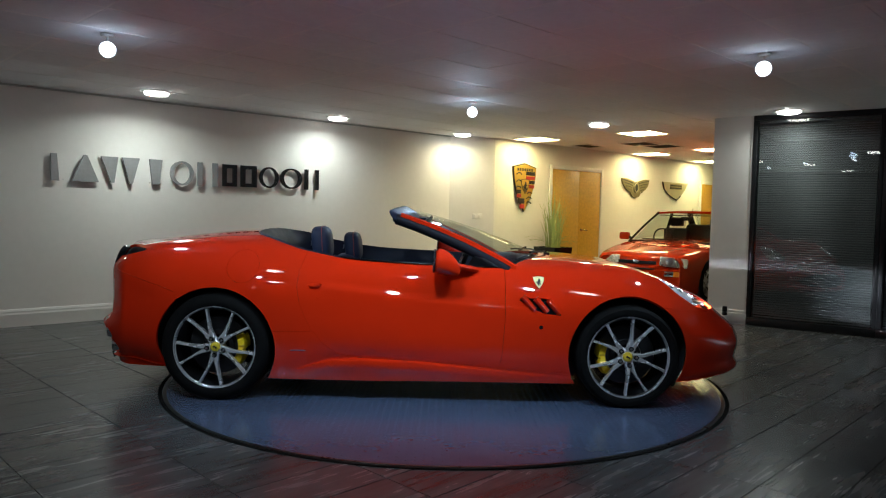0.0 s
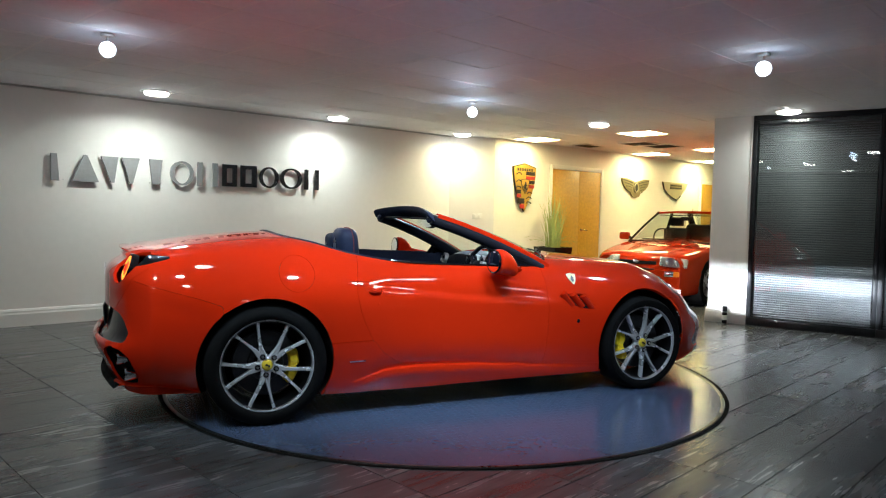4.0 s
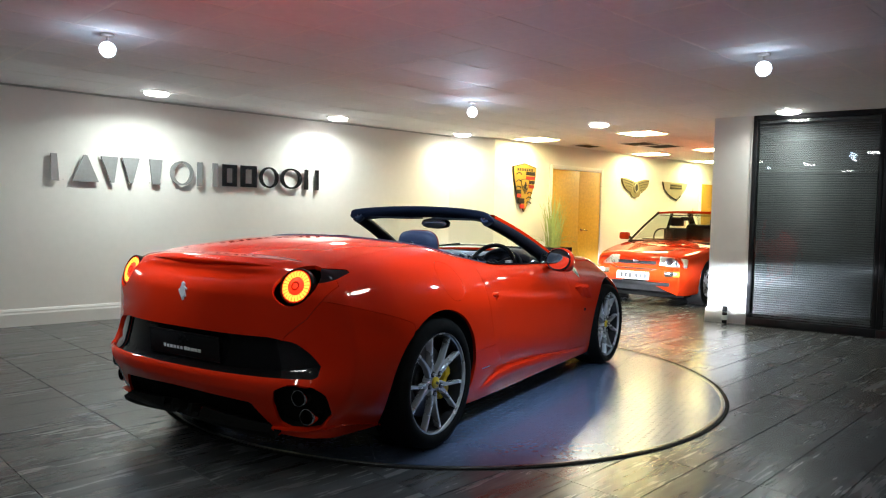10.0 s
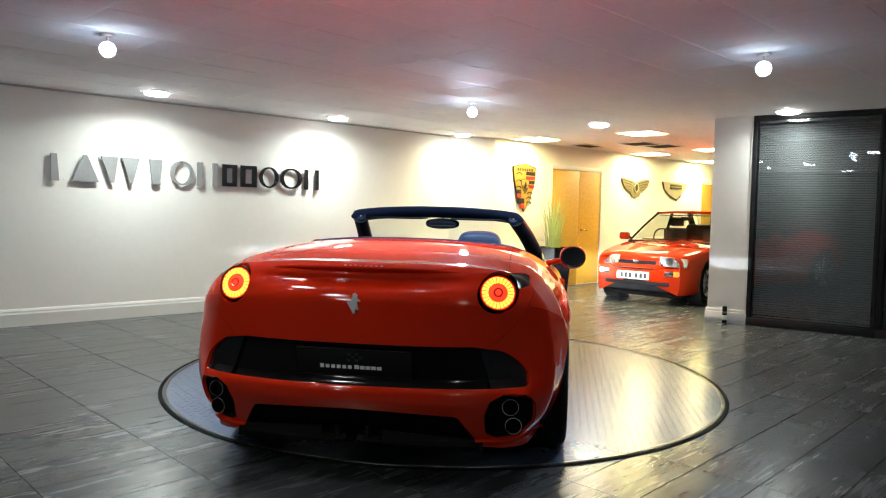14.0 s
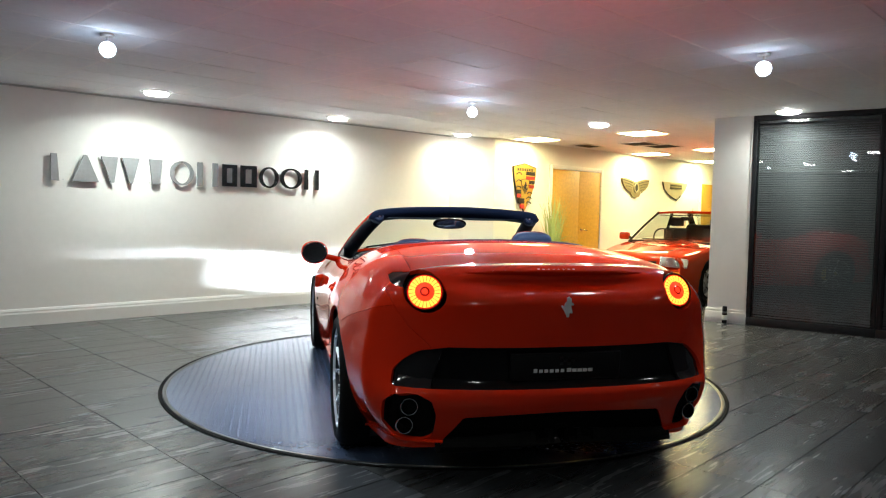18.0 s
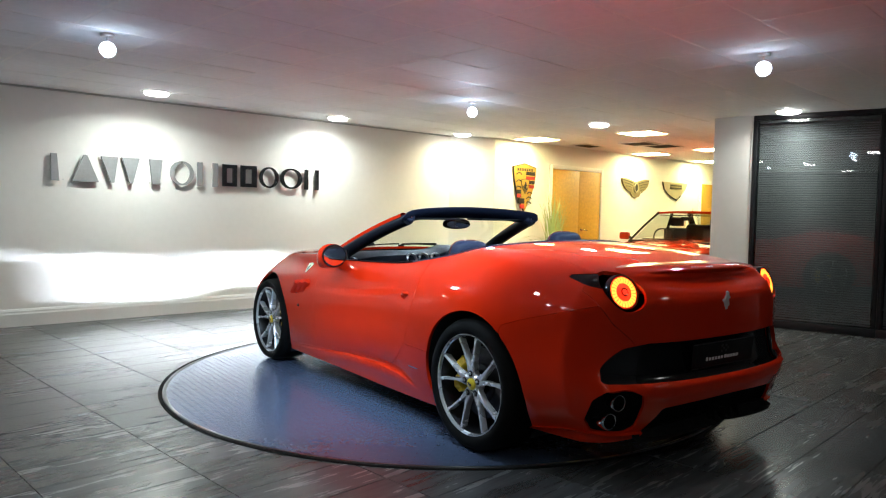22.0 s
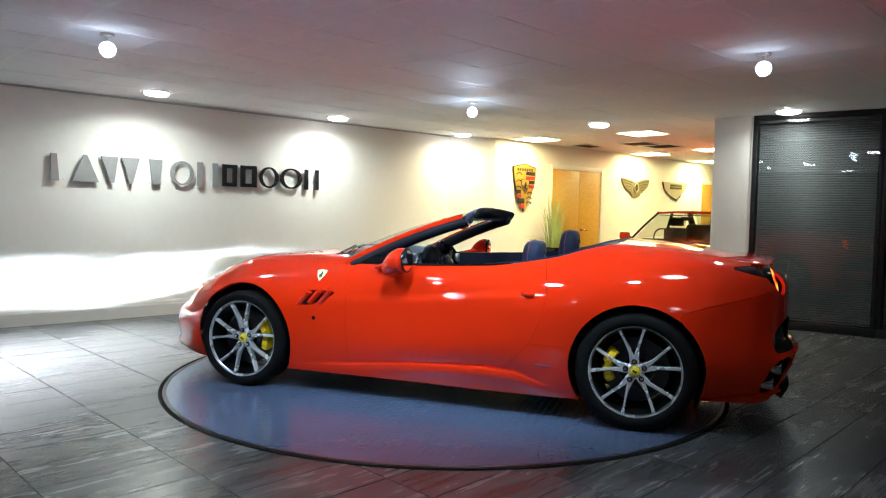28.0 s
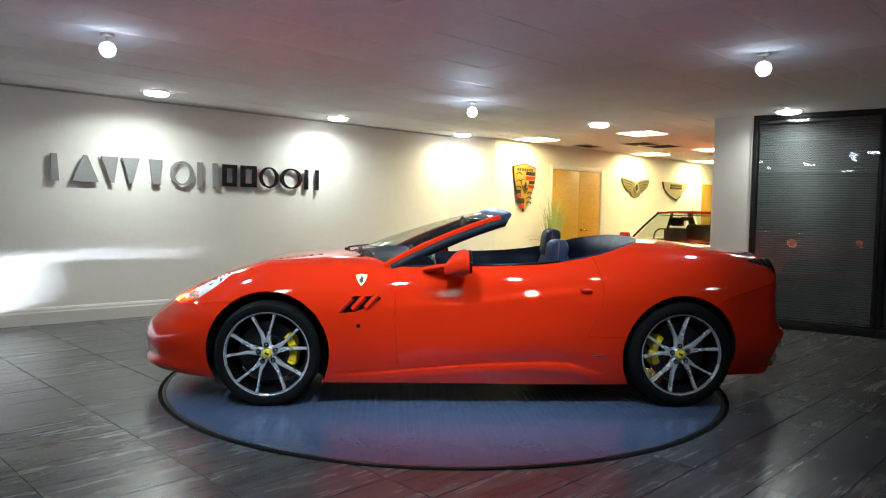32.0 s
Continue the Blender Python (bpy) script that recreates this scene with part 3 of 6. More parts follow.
def section(x):
    """Half cross-section of the body at x, from the sill to the middle of the top."""
    b, m, s, c = (np.array(p, float) for p in ((f_yb(x), f_zb(x)), (f_ym(x), f_zm(x)), (f_ys(x), f_zs(x)), (0, f_zc(x))))
    a = radians(float(f_an(x)))
    ts = np.array((-math.cos(a), math.sin(a)))
    k = s[1] - m[1]
    t1, t2, t3 = np.linspace(0, 1, 20), np.linspace(0, 1, 24)[1:], np.linspace(0, 1, 26)[1:]
    one = bez(b, b + (m - b) * (0.55, 0.2), m - (0, (m - b)[1] * 0.45), m, t1)
    zc = float(np.interp(x, [-0.80, -0.62, -0.40, 0.0, 0.5, 0.95], [0.205, 0.262, 0.275, 0.260, 0.215, 0.180]))
    amt = 0.038 * min(1, max(0, (x + 0.84) / 0.25)) * min(1, max(0, (1.0 - x) / 1.3))
    zz = np.concatenate((np.linspace(b[1], zc - 0.018, 7), zc + np.array((-0.008, 0.0, 0.007, 0.014, 0.024)), np.linspace(zc + 0.04, m[1], 8)))
    yy = np.interp(zz, one[:, 1], one[:, 0])
    above = np.maximum(zz - zc, 0)
    yy -= amt * (1 - np.exp(-above / 0.006)) * np.exp(-above / 0.042) * np.clip((m[1] - zz) / (m[1] - zc), 0, 1) ** 0.5
    yy += 0.30 * amt * np.exp(-((zz - zc + 0.035) / 0.035) ** 2)
    one = np.stack((yy, zz), 1)
    two = bez(m, m + (0, k * 0.55), s - ts * k * 0.22, s, t2)
    three = bez(s, s + ts * s[0] * 0.17, c + (s[0] * 0.5, 0), c, t3)
    return np.vstack((one, two, three))


def body_grid():
    rows = []
    tail, nose = section(ST[0]), section(ST[-1])
    zt, zn = 0.26, 0.20
    for k in list(np.linspace(0.97, 0.20, 44)) + list(np.linspace(0.185, 0.003, 26)):
        kz = k * k / (k + 0.06 * (1 - k))
        y, z = tail[:, 0] * (1 - k), zt + (tail[:, 1] - zt) * (1 - kz)
        xr = tail_x(z) + 0.165 * (np.abs(y) / 0.8) ** 2.6
        xr = xr + 0.040 * np.exp(-((z - 0.925) / 0.026) ** 2) * np.clip(1 - (np.abs(y) / 0.52) ** 4, 0, 1)
        f = math.sqrt(1 - max(0, 1 - k / 0.17) ** 2)
        rows.append(np.stack((ST[0] + (np.minimum(xr, ST[0] - 0.005) - ST[0]) * f, y, z), 1))
    for x in np.linspace(ST[0], ST[-1], 190):
        sec = section(x)
        rows.append(np.stack((np.full(len(sec), x), sec[:, 0], sec[:, 1]), 1))
    for k in np.linspace(0.015, 0.97, 52):
        y, z = nose[:, 0] * (1 - k ** 1.7), zn + (nose[:, 1] - zn) * (1 - k)
        z = np.where(nose[:, 1] < zn, nose[:, 1], z)
        xf = nose_x(z) + 0.028 - 0.345 * (np.abs(y) / 0.85) ** 2.4
        rows.append(np.stack((ST[-1] + (xf - ST[-1]) * float(nose_f(k)), y, z), 1))
    half = np.array(rows)
    mirror = half[:, -2::-1] * (1, -1, 1)
    return np.concatenate((half, mirror), 1)


GRID_V = body_grid()
NR, NC = GRID_V.shape[:2]
V = GRID_V.reshape(-1, 3).copy()
# sculpted sill groove and shoulder swage along the doors
x, y, z = V.T
side = np.sign(y)
zc = np.interp(x, [-0.75, -0.45, -0.10, 0.30, 0.72], [0.775, 0.745, 0.702, 0.674, 0.655])
over = 1 / (1 + np.exp(np.clip((zc - z) / 0.006, -40, 40)))
swage = 0.004 * np.exp(-((z - zc + 0.018) / 0.025) ** 2) - 0.015 * over * np.exp(-np.maximum(z - zc, 0) / 0.075) - 0.007 * np.exp(-((z - zc + 0.15) / 0.08) ** 2)
V[:, 1] += side * swage * np.clip((x + 0.74) / 0.16, 0, 1) * np.clip((0.72 - x) / 0.5, 0, 1) * (np.abs(y) > 0.6)
# crease from the rear arch up to the tail lamp, with the bumper corner tucked in under it
zl = 0.700 + 0.30 * (-1.62 - x)
V[:, 1] -= side * 0.020 * np.clip((zl - z) / 0.09, 0, 1) * np.clip((-1.60 - x) / 0.16, 0, 1) * np.clip((z - 0.30) / 0.25, 0, 1) * np.clip((np.abs(y) - 0.60) / 0.14, 0, 1)
# ledge of the rear bumper under the black panel
V[:, 0] -= 0.030 * np.clip((0.505 - z) / 0.035, 0, 1) * np.clip((z - 0.34) / 0.08, 0, 1) * np.clip((-2.02 - x) / 0.10, 0, 1)
FACES = [(i * NC + j, i * NC + j + 1, (i + 1) * NC + j + 1, (i + 1) * NC + j) for i in range(NR - 1) for j in range(NC - 1)]


def poly_sdf(px, py, outline):
    """Signed distance to a polygon, negative inside."""
    d2, inside = np.full(px.shape, 1e9), np.zeros(px.shape, bool)
    n = len(outline)
    for i in range(n):
        (ax, ay), (bx, by) = outline[i], outline[(i + 1) % n]
        ex, ey = bx - ax, by - ay
        t = np.clip(((px - ax) * ex + (py - ay) * ey) / (ex * ex + ey * ey), 0, 1)
        d2 = np.minimum(d2, (px - ax - t * ex) ** 2 + (py - ay - t * ey) ** 2)
        cross = (ay > py) != (by > py)
        with np.errstate(divide="ignore", invalid="ignore"):
            inside ^= cross & (px < (bx - ax) * (py - ay) / (by - ay if by != ay else 1e-9) + ax)
    return np.where(inside, -1, 1) * np.sqrt(d2)


def divide(faces, sdf):
    """Splits faces along the line where sdf is 0: inside, outside."""
    s = sdf(V[:, 0], V[:, 1], V[:, 2])
    s = np.where(np.abs(s) < 1e-5, 0.0, s)
    for f in faces:
        vals = [s[i] for i in f]
        if min(vals) < 0 < max(vals):
            for a, b in zip(f, f[1:] + f[:1]):
                if s[a] * s[b] < 0:
                    i, o = (a, b) if abs(s[a]) < abs(s[b]) else (b, a)
                    V[i] += (V[o] - V[i]) * (s[i] / (s[i] - s[o]))
                    s[i] = 0.0
    ins, out = [], []
    for f in faces:
        vals = [s[i] for i in f]
        if min(vals) < 0 < max(vals) and len(f) == 4:
            k = 0 if s[f[0]] == 0 else 1
            pieces = [(f[k], f[k + 1], f[k + 2]), (f[k], f[k + 2], f[(k + 3) % 4])]
        else:
            pieces = [f]
        for p in pieces:
            (ins if sum(s[i] for i in p) < 0 else out).append(p)
    return ins, out


def panel(name, faces, mat, parent, label="", gap=0.0013, rim=0.018, push=0.0):
    """A sheet-metal part out of body faces, with turned-in edges."""
    used = sorted({i for f in faces for i in f})
    where = {i: k for k, i in enumerate(used)}
    bm = bmesh.new()
    vs = [bm.verts.new(V[i]) for i in used]
    for f in faces:
        try:
            bm.faces.new([vs[where[i]] for i in f])
        except ValueError:
            pass
    bmesh.ops.remove_doubles(bm, verts=bm.verts[:], dist=1e-5)
    bm.normal_update()
    edge = [e for e in bm.edges if len(e.link_faces) == 1]
    border = {v for e in edge for v in e.verts}
    if push:
        for v in bm.verts:
            v.co -= v.normal * push
    if gap:
        moves = {}
        for v in border:
            c = sum((f.calc_center_median() for f in v.link_faces), Vector()) / max(1, len(v.link_faces)) - v.co
            if c.length > 1e-6:
                moves[v] = c.normalized() * min(gap, c.length * 0.8)
        for v, c in moves.items():
            v.co += c
    if rim:
        for e in edge:
            e.smooth = False
        normals = {v: v.normal.copy() for v in border}
        out = bmesh.ops.extrude_edge_only(bm, edges=edge)
        for v in out["geom"]:
            if isinstance(v, bmesh.types.BMVert):
                near = v.link_edges
                src = next((e.other_vert(v) for e in near if e.other_vert(v) in normals), None)
                if src is not None:
                    v.co -= normals[src] * rim
    return part(name, bm, mat, parent, label, angle=50)


def x_front(y):
    return 0.845 - 0.255 * (y / 0.72) ** 2


def in_cockpit(x, y, z):
    b = f_ys(x) - 0.025
    rear = np.where(x < -0.35, ((np.abs(x + 0.35) / 0.86) ** 4 + (np.abs(y) / b) ** 4) ** 0.25 * 0.8 - 0.8, -1)
    return np.maximum.reduce((np.abs(y) - b, x - x_front(y), rear, 0.8 - z))


DOOR = [(0.53, 0.97), (0.535, 0.60), (0.52, 0.32), (0.50, 0.235), (0.0, 0.272), (-0.42, 0.288), (-0.54, 0.31), (-0.64, 0.38), (-0.73, 0.50), (-0.785, 0.62), (-0.81, 0.75), (-0.80, 0.85), (-0.75, 1.05), (0.2, 1.1)]
SILL = [(-1.02, 0.455), (-0.60, 0.461), (-0.54, 0.31), (-0.42, 0.288), (0.0, 0.272), (0.50, 0.235), (0.97, 0.205), (0.99, 0.08), (-1.02, 0.08)]
HANDLE = [(-0.735, 0.728), (-0.728, 0.762), (-0.690, 0.768), (-0.640, 0.764), (-0.640, 0.756), (-0.665, 0.735), (-0.70, 0.724)]
HEADLAMP = [(1.58, 0.832), (1.67, 0.805), (1.81, 0.745), (1.95, 0.672), (2.02, 0.617), (1.95, 0.611), (1.83, 0.642), (1.70, 0.730)]
VENT = [(0.914, 0.592), (0.886, 0.628), (0.805, 0.700), (0.593, 0.703), (0.700, 0.640), (0.783, 0.605)]


def cut_body():
    rest = FACES
    for ax, hz in ((AX_F, HUB_F + 0.005), (AX_R, HUB_R)):
        gone, rest = divide(rest, lambda x, y, z: np.maximum(np.hypot(x - ax, z - hz) - ARCH_R, 0.5 - np.abs(y)))
    gone, rest = divide(rest, in_cockpit)
    got = {}
    for name, sign in (("left", 1), ("right", -1)):
        got["door_" + name], rest = divide(rest, lambda x, y, z: np.maximum(poly_sdf(x, z, DOOR), 0.5 - sign * y))
        got["sill_" + name], rest = divide(rest, lambda x, y, z: np.maximum(poly_sdf(x, z, SILL), 0.5 - sign * y))
        got["handle_" + name], got["door_" + name] = divide(got["door_" + name], lambda x, y, z: poly_sdf(x, z, HANDLE))
        got["lamp_" + name], rest = divide(rest, lambda x, y, z: np.maximum(poly_sdf(x, z, HEADLAMP), 0.42 - sign * y))
        got["vent_" + name], rest = divide(rest, lambda x, y, z: np.maximum(poly_sdf(x, z, VENT), 0.5 - sign * y))
        got["tail_" + name], rest = divide(rest, lambda x, y, z: np.maximum(np.hypot(y - sign * 0.622, z - 0.893) - 0.088, x + 1.95))
        got["pipe_" + name], rest = divide(rest, lambda x, y, z: np.maximum(poly_sdf(sign * y, z, [(0.585, 0.265), (0.580, 0.36), (0.605, 0.430), (0.66, 0.458), (0.70, 0.462), (0.765, 0.450), (0.798, 0.41), (0.80, 0.35), (0.792, 0.29), (0.765, 0.250), (0.70, 0.240), (0.625, 0.243)]), x + 1.9))
        got["wing_" + name], rest = divide(rest, lambda x, y, z: np.maximum.reduce((np.abs(z - (0.948 + 0.085 * (x + 1.95))) - 0.036 * np.clip((-1.82 - x) / 0.20, 0, 1) ** 0.8 + 0.003, x + 1.83, -2.03 - x, 0.58 - sign * y)))
    got["fuel"], rest = divide(rest, lambda x, y, z: np.maximum(np.hypot(x + 1.165, z - 0.868) - 0.103, y + 0.5))
    got["rear_panel"], rest = divide(rest, lambda x, y, z: np.maximum.reduce((z - 0.684 + 0.058 * (np.abs(y) / 0.72) ** 2.4, 0.485 - z, ((np.maximum(np.abs(y) - 0.58, 0) / 0.205) ** 1.6 + (np.maximum(z - 0.485, 0) / 0.172) ** 1.6 - 1) * 0.1, x + 1.9)))
    got["diffuser"], rest = divide(rest, lambda x, y, z: np.maximum.reduce((z - 0.378 + 0.02 * (y / 0.45) ** 2, np.abs(y) - 0.455 - 0.65 * (0.37 - z), x + 1.9)))
    got["grille"], rest = divide(rest, lambda x, y, z: np.maximum.reduce(((y / 0.46) ** 2 + ((z - 0.33) / 0.10) ** 2 - 1, 1.9 - x)) * 0.1)
    got["boot"], rest = divide(rest, lambda x, y, z: np.maximum.reduce((np.abs(y) - np.where(x < -1.95, np.interp(z, [0.66, 0.75, 0.83, 0.9], [0.60, 0.70, 0.75, 0.78]), 0.66 - 0.05 * (x + 2.05)), x + 1.235, 0.60 - z)))
    got["rear_bumper"], rest = divide(rest, lambda x, y, z: np.maximum(x + 1.58, z - np.interp(-x, [1.6, 1.7, 1.9, 2.06, 2.3], [0.70, 0.735, 0.79, 0.835, 0.88])))
    got["bonnet"], rest = divide(rest, lambda x, y, z: np.maximum.reduce((np.abs(y) - 0.60 + 0.10 * (x - 0.7), x - 1.78 + 0.5 * y * y, x_front(y) + 0.035 - x, 0.5 - z)))
    got["front_bumper"], rest = divide(rest, lambda x, y, z: np.maximum(1.52 - x, z - np.interp(x, [1.5, 1.68, 1.95, 2.1], [0.655, 0.64, 0.60, 0.57])))
    got["body"] = rest
    return got


CUT = cut_body()
front_end, CUT["body"] = divide(CUT["body"], lambda x, y, z: 0.05 - x)
body = panel("body", CUT["body"], PAINT, car, "glossy red bodywork", gap=0.001)
panel("front_body", front_end, PAINT, car, gap=0.001)
door_l = panel("door", CUT["door_left"], PAINT, car)
door_r = panel("door", CUT["door_right"], PAINT, car)
for name in ("left", "right"):
    panel("sill_panel", CUT["sill_" + name], PAINT, car, gap=0.0009)
boot = panel("boot_lid", CUT["boot"], PAINT, car)
panel("bonnet", CUT["bonnet"], PAINT, car)
panel("rear_bumper", CUT["rear_bumper"], PAINT, car)
front_bumper = panel("front_bumper", CUT["front_bumper"], PAINT, car, rim=0.006)
panel("fuel_flap", CUT["fuel"], PAINT, car, gap=0.0010)
for sign in (1, -1):
    ends, CUT["rear_panel"] = divide(CUT["rear_panel"], lambda x, y, z: 0.575 - 0.35 * (z - 0.58) - sign * y)
    panel("reversing_lamp", ends, REV_LENS, car, "smoked reversing lamp lens", push=0.016, gap=0.002, rim=0.012)
rear_panel = panel("rear_panel", CUT["rear_panel"], GLOSS_BLACK, car, "black panel under the boot lid", push=0.03, rim=0.0, gap=0)
panel("diffuser", CUT["diffuser"], RUBBER, car, "black diffuser", push=0.045, rim=-0.032, gap=0)
part("diffuser_back", box(-2.03, -1.85, -0.50, 0.50, 0.25, 0.385, 0.01), RUBBER, car)
panel("grille", CUT["grille"], BLACK_PLASTIC, car, "black grille", push=0.05, rim=0.0, gap=0)


def motions():
    """The deck turns evenly and carries the car; both turn about the deck's middle."""
    rows_car, rows_deck = [], []
    for k in range(17):
        t = 2.0 * k
        turn = pose(0, 0, 0, 0, 0, 0.055 + 5.7648 * t)
        rows_deck.append((t, turn))
        rows_car.append((t, turn @ pose(-0.1446, 0.0208, 0.0045)))
    walk(turntable, rows_deck)
    walk(car, rows_car)


def surf_z(x, y):
    s = section(x)[30:]
    return float(np.interp(abs(y), s[::-1, 0], s[::-1, 1]))


def surf_y(x, z):
    s = section(x)[:48]
    return float(np.interp(z, s[:, 1], s[:, 0]))


def on_side(x, z, sign, lift=0.0):
    """A pose on the body's flank: z out of the paint, x towards the tail on the left side, y up."""
    e = 0.02
    p = Vector((x, surf_y(x, z), z))
    dx = Vector((x + e, surf_y(x + e, z), z)) - p
    dz = Vector((x, surf_y(x, z + e), z + e)) - p
    nrm = dz.cross(dx).normalized()
    if nrm.y < 0:
        nrm = -nrm
    up = (dz - nrm * dz.dot(nrm)).normalized()
    side = up.cross(nrm)
    if sign < 0:
        p.y, nrm.y, up.y = -p.y, -nrm.y, -up.y
        side = up.cross(nrm)
    m = Matrix((side, up, nrm)).transposed().to_4x4()
    return Matrix.Translation(p + nrm * lift) @ m


# ---------------------------------------------------------------- wheels
def build_wheels():
    def tyre_profile(rad, width):
        return [(0.262, -0.004), (0.270, 0.008), (0.292, 0.016), (0.312, 0.012), (rad - 0.012, -0.004), (rad - 0.003, -0.022), (rad, -0.05), (rad, -width + 0.03), (rad - 0.006, -width + 0.008),
                (rad - 0.03, -width - 0.008), (0.27, -width - 0.004), (0.258, -width + 0.01)]

    barrel = [(0.257, -0.006), (0.261, 0.003), (0.266, 0.003), (0.269, -0.004), (0.262, -0.016), (0.252, -0.020), (0.240, -0.06), (0.232, -0.12), (0.236, -0.20)]
    inner = [(0.2505, -0.010), (0.247, -0.024), (0.236, -0.06), (0.228, -0.12), (0.232, -0.20)]
    rim_me = finish("wheel", lathe([(0.260, -0.010)] + barrel[1:6], 72), RIM_METAL)
    inner_me = finish("barrel", lathe(inner, 56), RIM_DARK)
    spoke = bmesh.new()
    # a spoke runs from the hub (r=0.04) out to the lip, leaning away from its twin
    prof = [(0.030, 0.005, 0.018, -0.026), (0.060, 0.011, 0.0165, -0.021), (0.085, 0.0135, 0.0150, -0.019), (0.105, 0.0175, 0.0118, -0.017), (0.13, 0.0250, 0.0092, -0.016), (0.19, 0.0465, 0.0072, -0.012), (0.236, 0.0635, 0.0080, -0.008), (0.253, 0.070, 0.0115, -0.009)]
    rings = []
    for k, (r, off, w, top) in enumerate(prof):
        a, b = prof[max(k - 1, 0)], prof[min(k + 1, len(prof) - 1)]
        q = Vector((math.sqrt(r * r - off * off), off))
        dd = Vector((math.sqrt(b[0] ** 2 - b[1] ** 2) - math.sqrt(a[0] ** 2 - a[1] ** 2), b[1] - a[1])).normalized()
        c, s = dd.x, dd.y
        rings.append([spoke.verts.new((q.x - o * s, q.y + o * c, zz)) for o, zz in ((-w, top - 0.036), (-w, top - 0.006), (-w * 0.72, top), (w * 0.72, top), (w, top - 0.006), (w, top - 0.036))])
    for a, b in zip(rings, rings[1:]):
        for i in range(6):
            spoke.faces.new((a[i], a[(i + 1) % 6], b[(i + 1) % 6], b[i]))
    spoke.faces.new(rings[0]), spoke.faces.new(rings[-1][::-1])
    bmesh.ops.recalc_face_normals(spoke, faces=spoke.faces[:])
    twin = spoke.copy()
    bmesh.ops.scale(twin, vec=(1, -1, 1), verts=twin.verts[:])
    bmesh.ops.reverse_faces(twin, faces=twin.faces[:])
    spoke_me, twin_me = finish("spoke", spoke, RIM_METAL, angle=25), finish("spoke", twin, RIM_METAL, angle=25)
    hub_me = finish("hub", lathe([(0.0, -0.026), (0.034, -0.026), (0.036, -0.022), (0.046, -0.027), (0.052, -0.040), (0.054, -0.07), (0.0, -0.07)], 40), RIM_METAL)
    cap_me = finish("centre_cap", lathe([(0, -0.010), (0.022, -0.011), (0.030, -0.016), (0.032, -0.026)], 32), CAP_YELLOW)
    mark_me = finish("cap_mark", prism([(-0.008, -0.014), (0.002, -0.012), (0.004, -0.002), (0.011, 0.005), (0.004, 0.014), (-0.004, 0.010), (-0.003, 0.0), (-0.011, -0.005)], 0.002), EMBLEM_BLACK)
    lug_me = finish("lug_nut", lathe([(0, -0.009), (0.006, -0.009), (0.0075, -0.012), (0.008, -0.020)], 6), STEEL)
    # flat dark disc painted in place of the shade in a lug hole
    hole_shade_me = finish("lug_hole_shade", lathe([(0.0165, -0.0205), (0.0150, -0.0170), (0.0, -0.0175)], 20), RIM_DARK)
    tyres = {"f": finish("tyre", lathe(tyre_profile(HUB_F + 0.004, 0.245), 72), RUBBER), "r": finish("tyre", lathe(tyre_profile(HUB_R + 0.004, 0.285), 72), RUBBER)}
    disc_me = finish("brake_disc", lathe([(0.07, -0.085), (0.10, -0.085), (0.105, -0.095), (0.188, -0.095), (0.190, -0.098), (0.190, -0.125), (0.07, -0.125)], 56), DISC)

    def caliper_mesh():
        bm = bmesh.new()
        rings = []
        for k in range(13):
            a = radians(-36 + 6 * k)
            e = 1.0 if k not in (0, 6, 12) else 0.92
            bulge = 0.013 if k in (2, 3, 4, 8, 9, 10) else 0.0
            c, s = math.cos(a), math.sin(a)
            rings.append([bm.verts.new((r * c, r * s, zz)) for r, zz in ((0.132, -0.072), (0.140, -0.060 + bulge), (0.180 * e, -0.058 + bulge), (0.193 * e, -0.072), (0.193 * e, -0.15), (0.132, -0.15))])
        for a, b in zip(rings, rings[1:]):
            for i in range(6):
                bm.faces.new((a[i], a[(i + 1) % 6], b[(i + 1) % 6], b[i]))
        bm.faces.new(rings[0]), bm.faces.new(rings[-1][::-1])
        bmesh.ops.recalc_face_normals(bm, faces=bm.faces[:])
        return finish("brake_caliper", bm, CALIPER, angle=30)

    cal_me = caliper_mesh()
    for ax, hz, yy, kind in ((AX_F, HUB_F, 0.905, "f"), (AX_R, HUB_R, 0.928, "r")):
        for sign in (1, -1):
            m = pose(ax, sign * yy, hz, -90 * sign)
            wheel = part("wheel", rim_me, None, car, "silver ten-spoke alloy wheel", m=m)
            part("tyre", tyres[kind], None, wheel, "black low-profile tyre")
            part("barrel", inner_me, None, wheel)
            part("hub", hub_me, None, wheel)
            part("centre_cap", cap_me, None, wheel, "yellow centre cap")
            part("cap_mark", mark_me, None, wheel, m=pose(0, 0, -0.0105, 0, 0, 90 + 90 * sign * 0))
            for k in range(5):
                turn = pose(0, 0, 0, 0, 0, 72 * k + (60 if sign > 0 else 68 if kind == "f" else 47))
                part("spoke", spoke_me, None, wheel, m=turn)
                part("spoke", twin_me, None, wheel, m=turn)
                part("lug_nut", lug_me, None, wheel, m=turn @ pose(0.056, 0, 0))
                part("lug_hole_shade", hole_shade_me, None, wheel, m=turn @ pose(0.056, 0, 0))
            part("brake_disc", disc_me, None, car, m=m)
            # front calipers sit behind the axle, rear ones before it
            back = (kind == "f")
            ang = 180 + 8 if back else -8
            part("brake_caliper", cal_me, None, car, "yellow brake caliper", m=m @ pose(0, 0, 0, 0, 0, ang if sign > 0 else ang))


build_wheels()


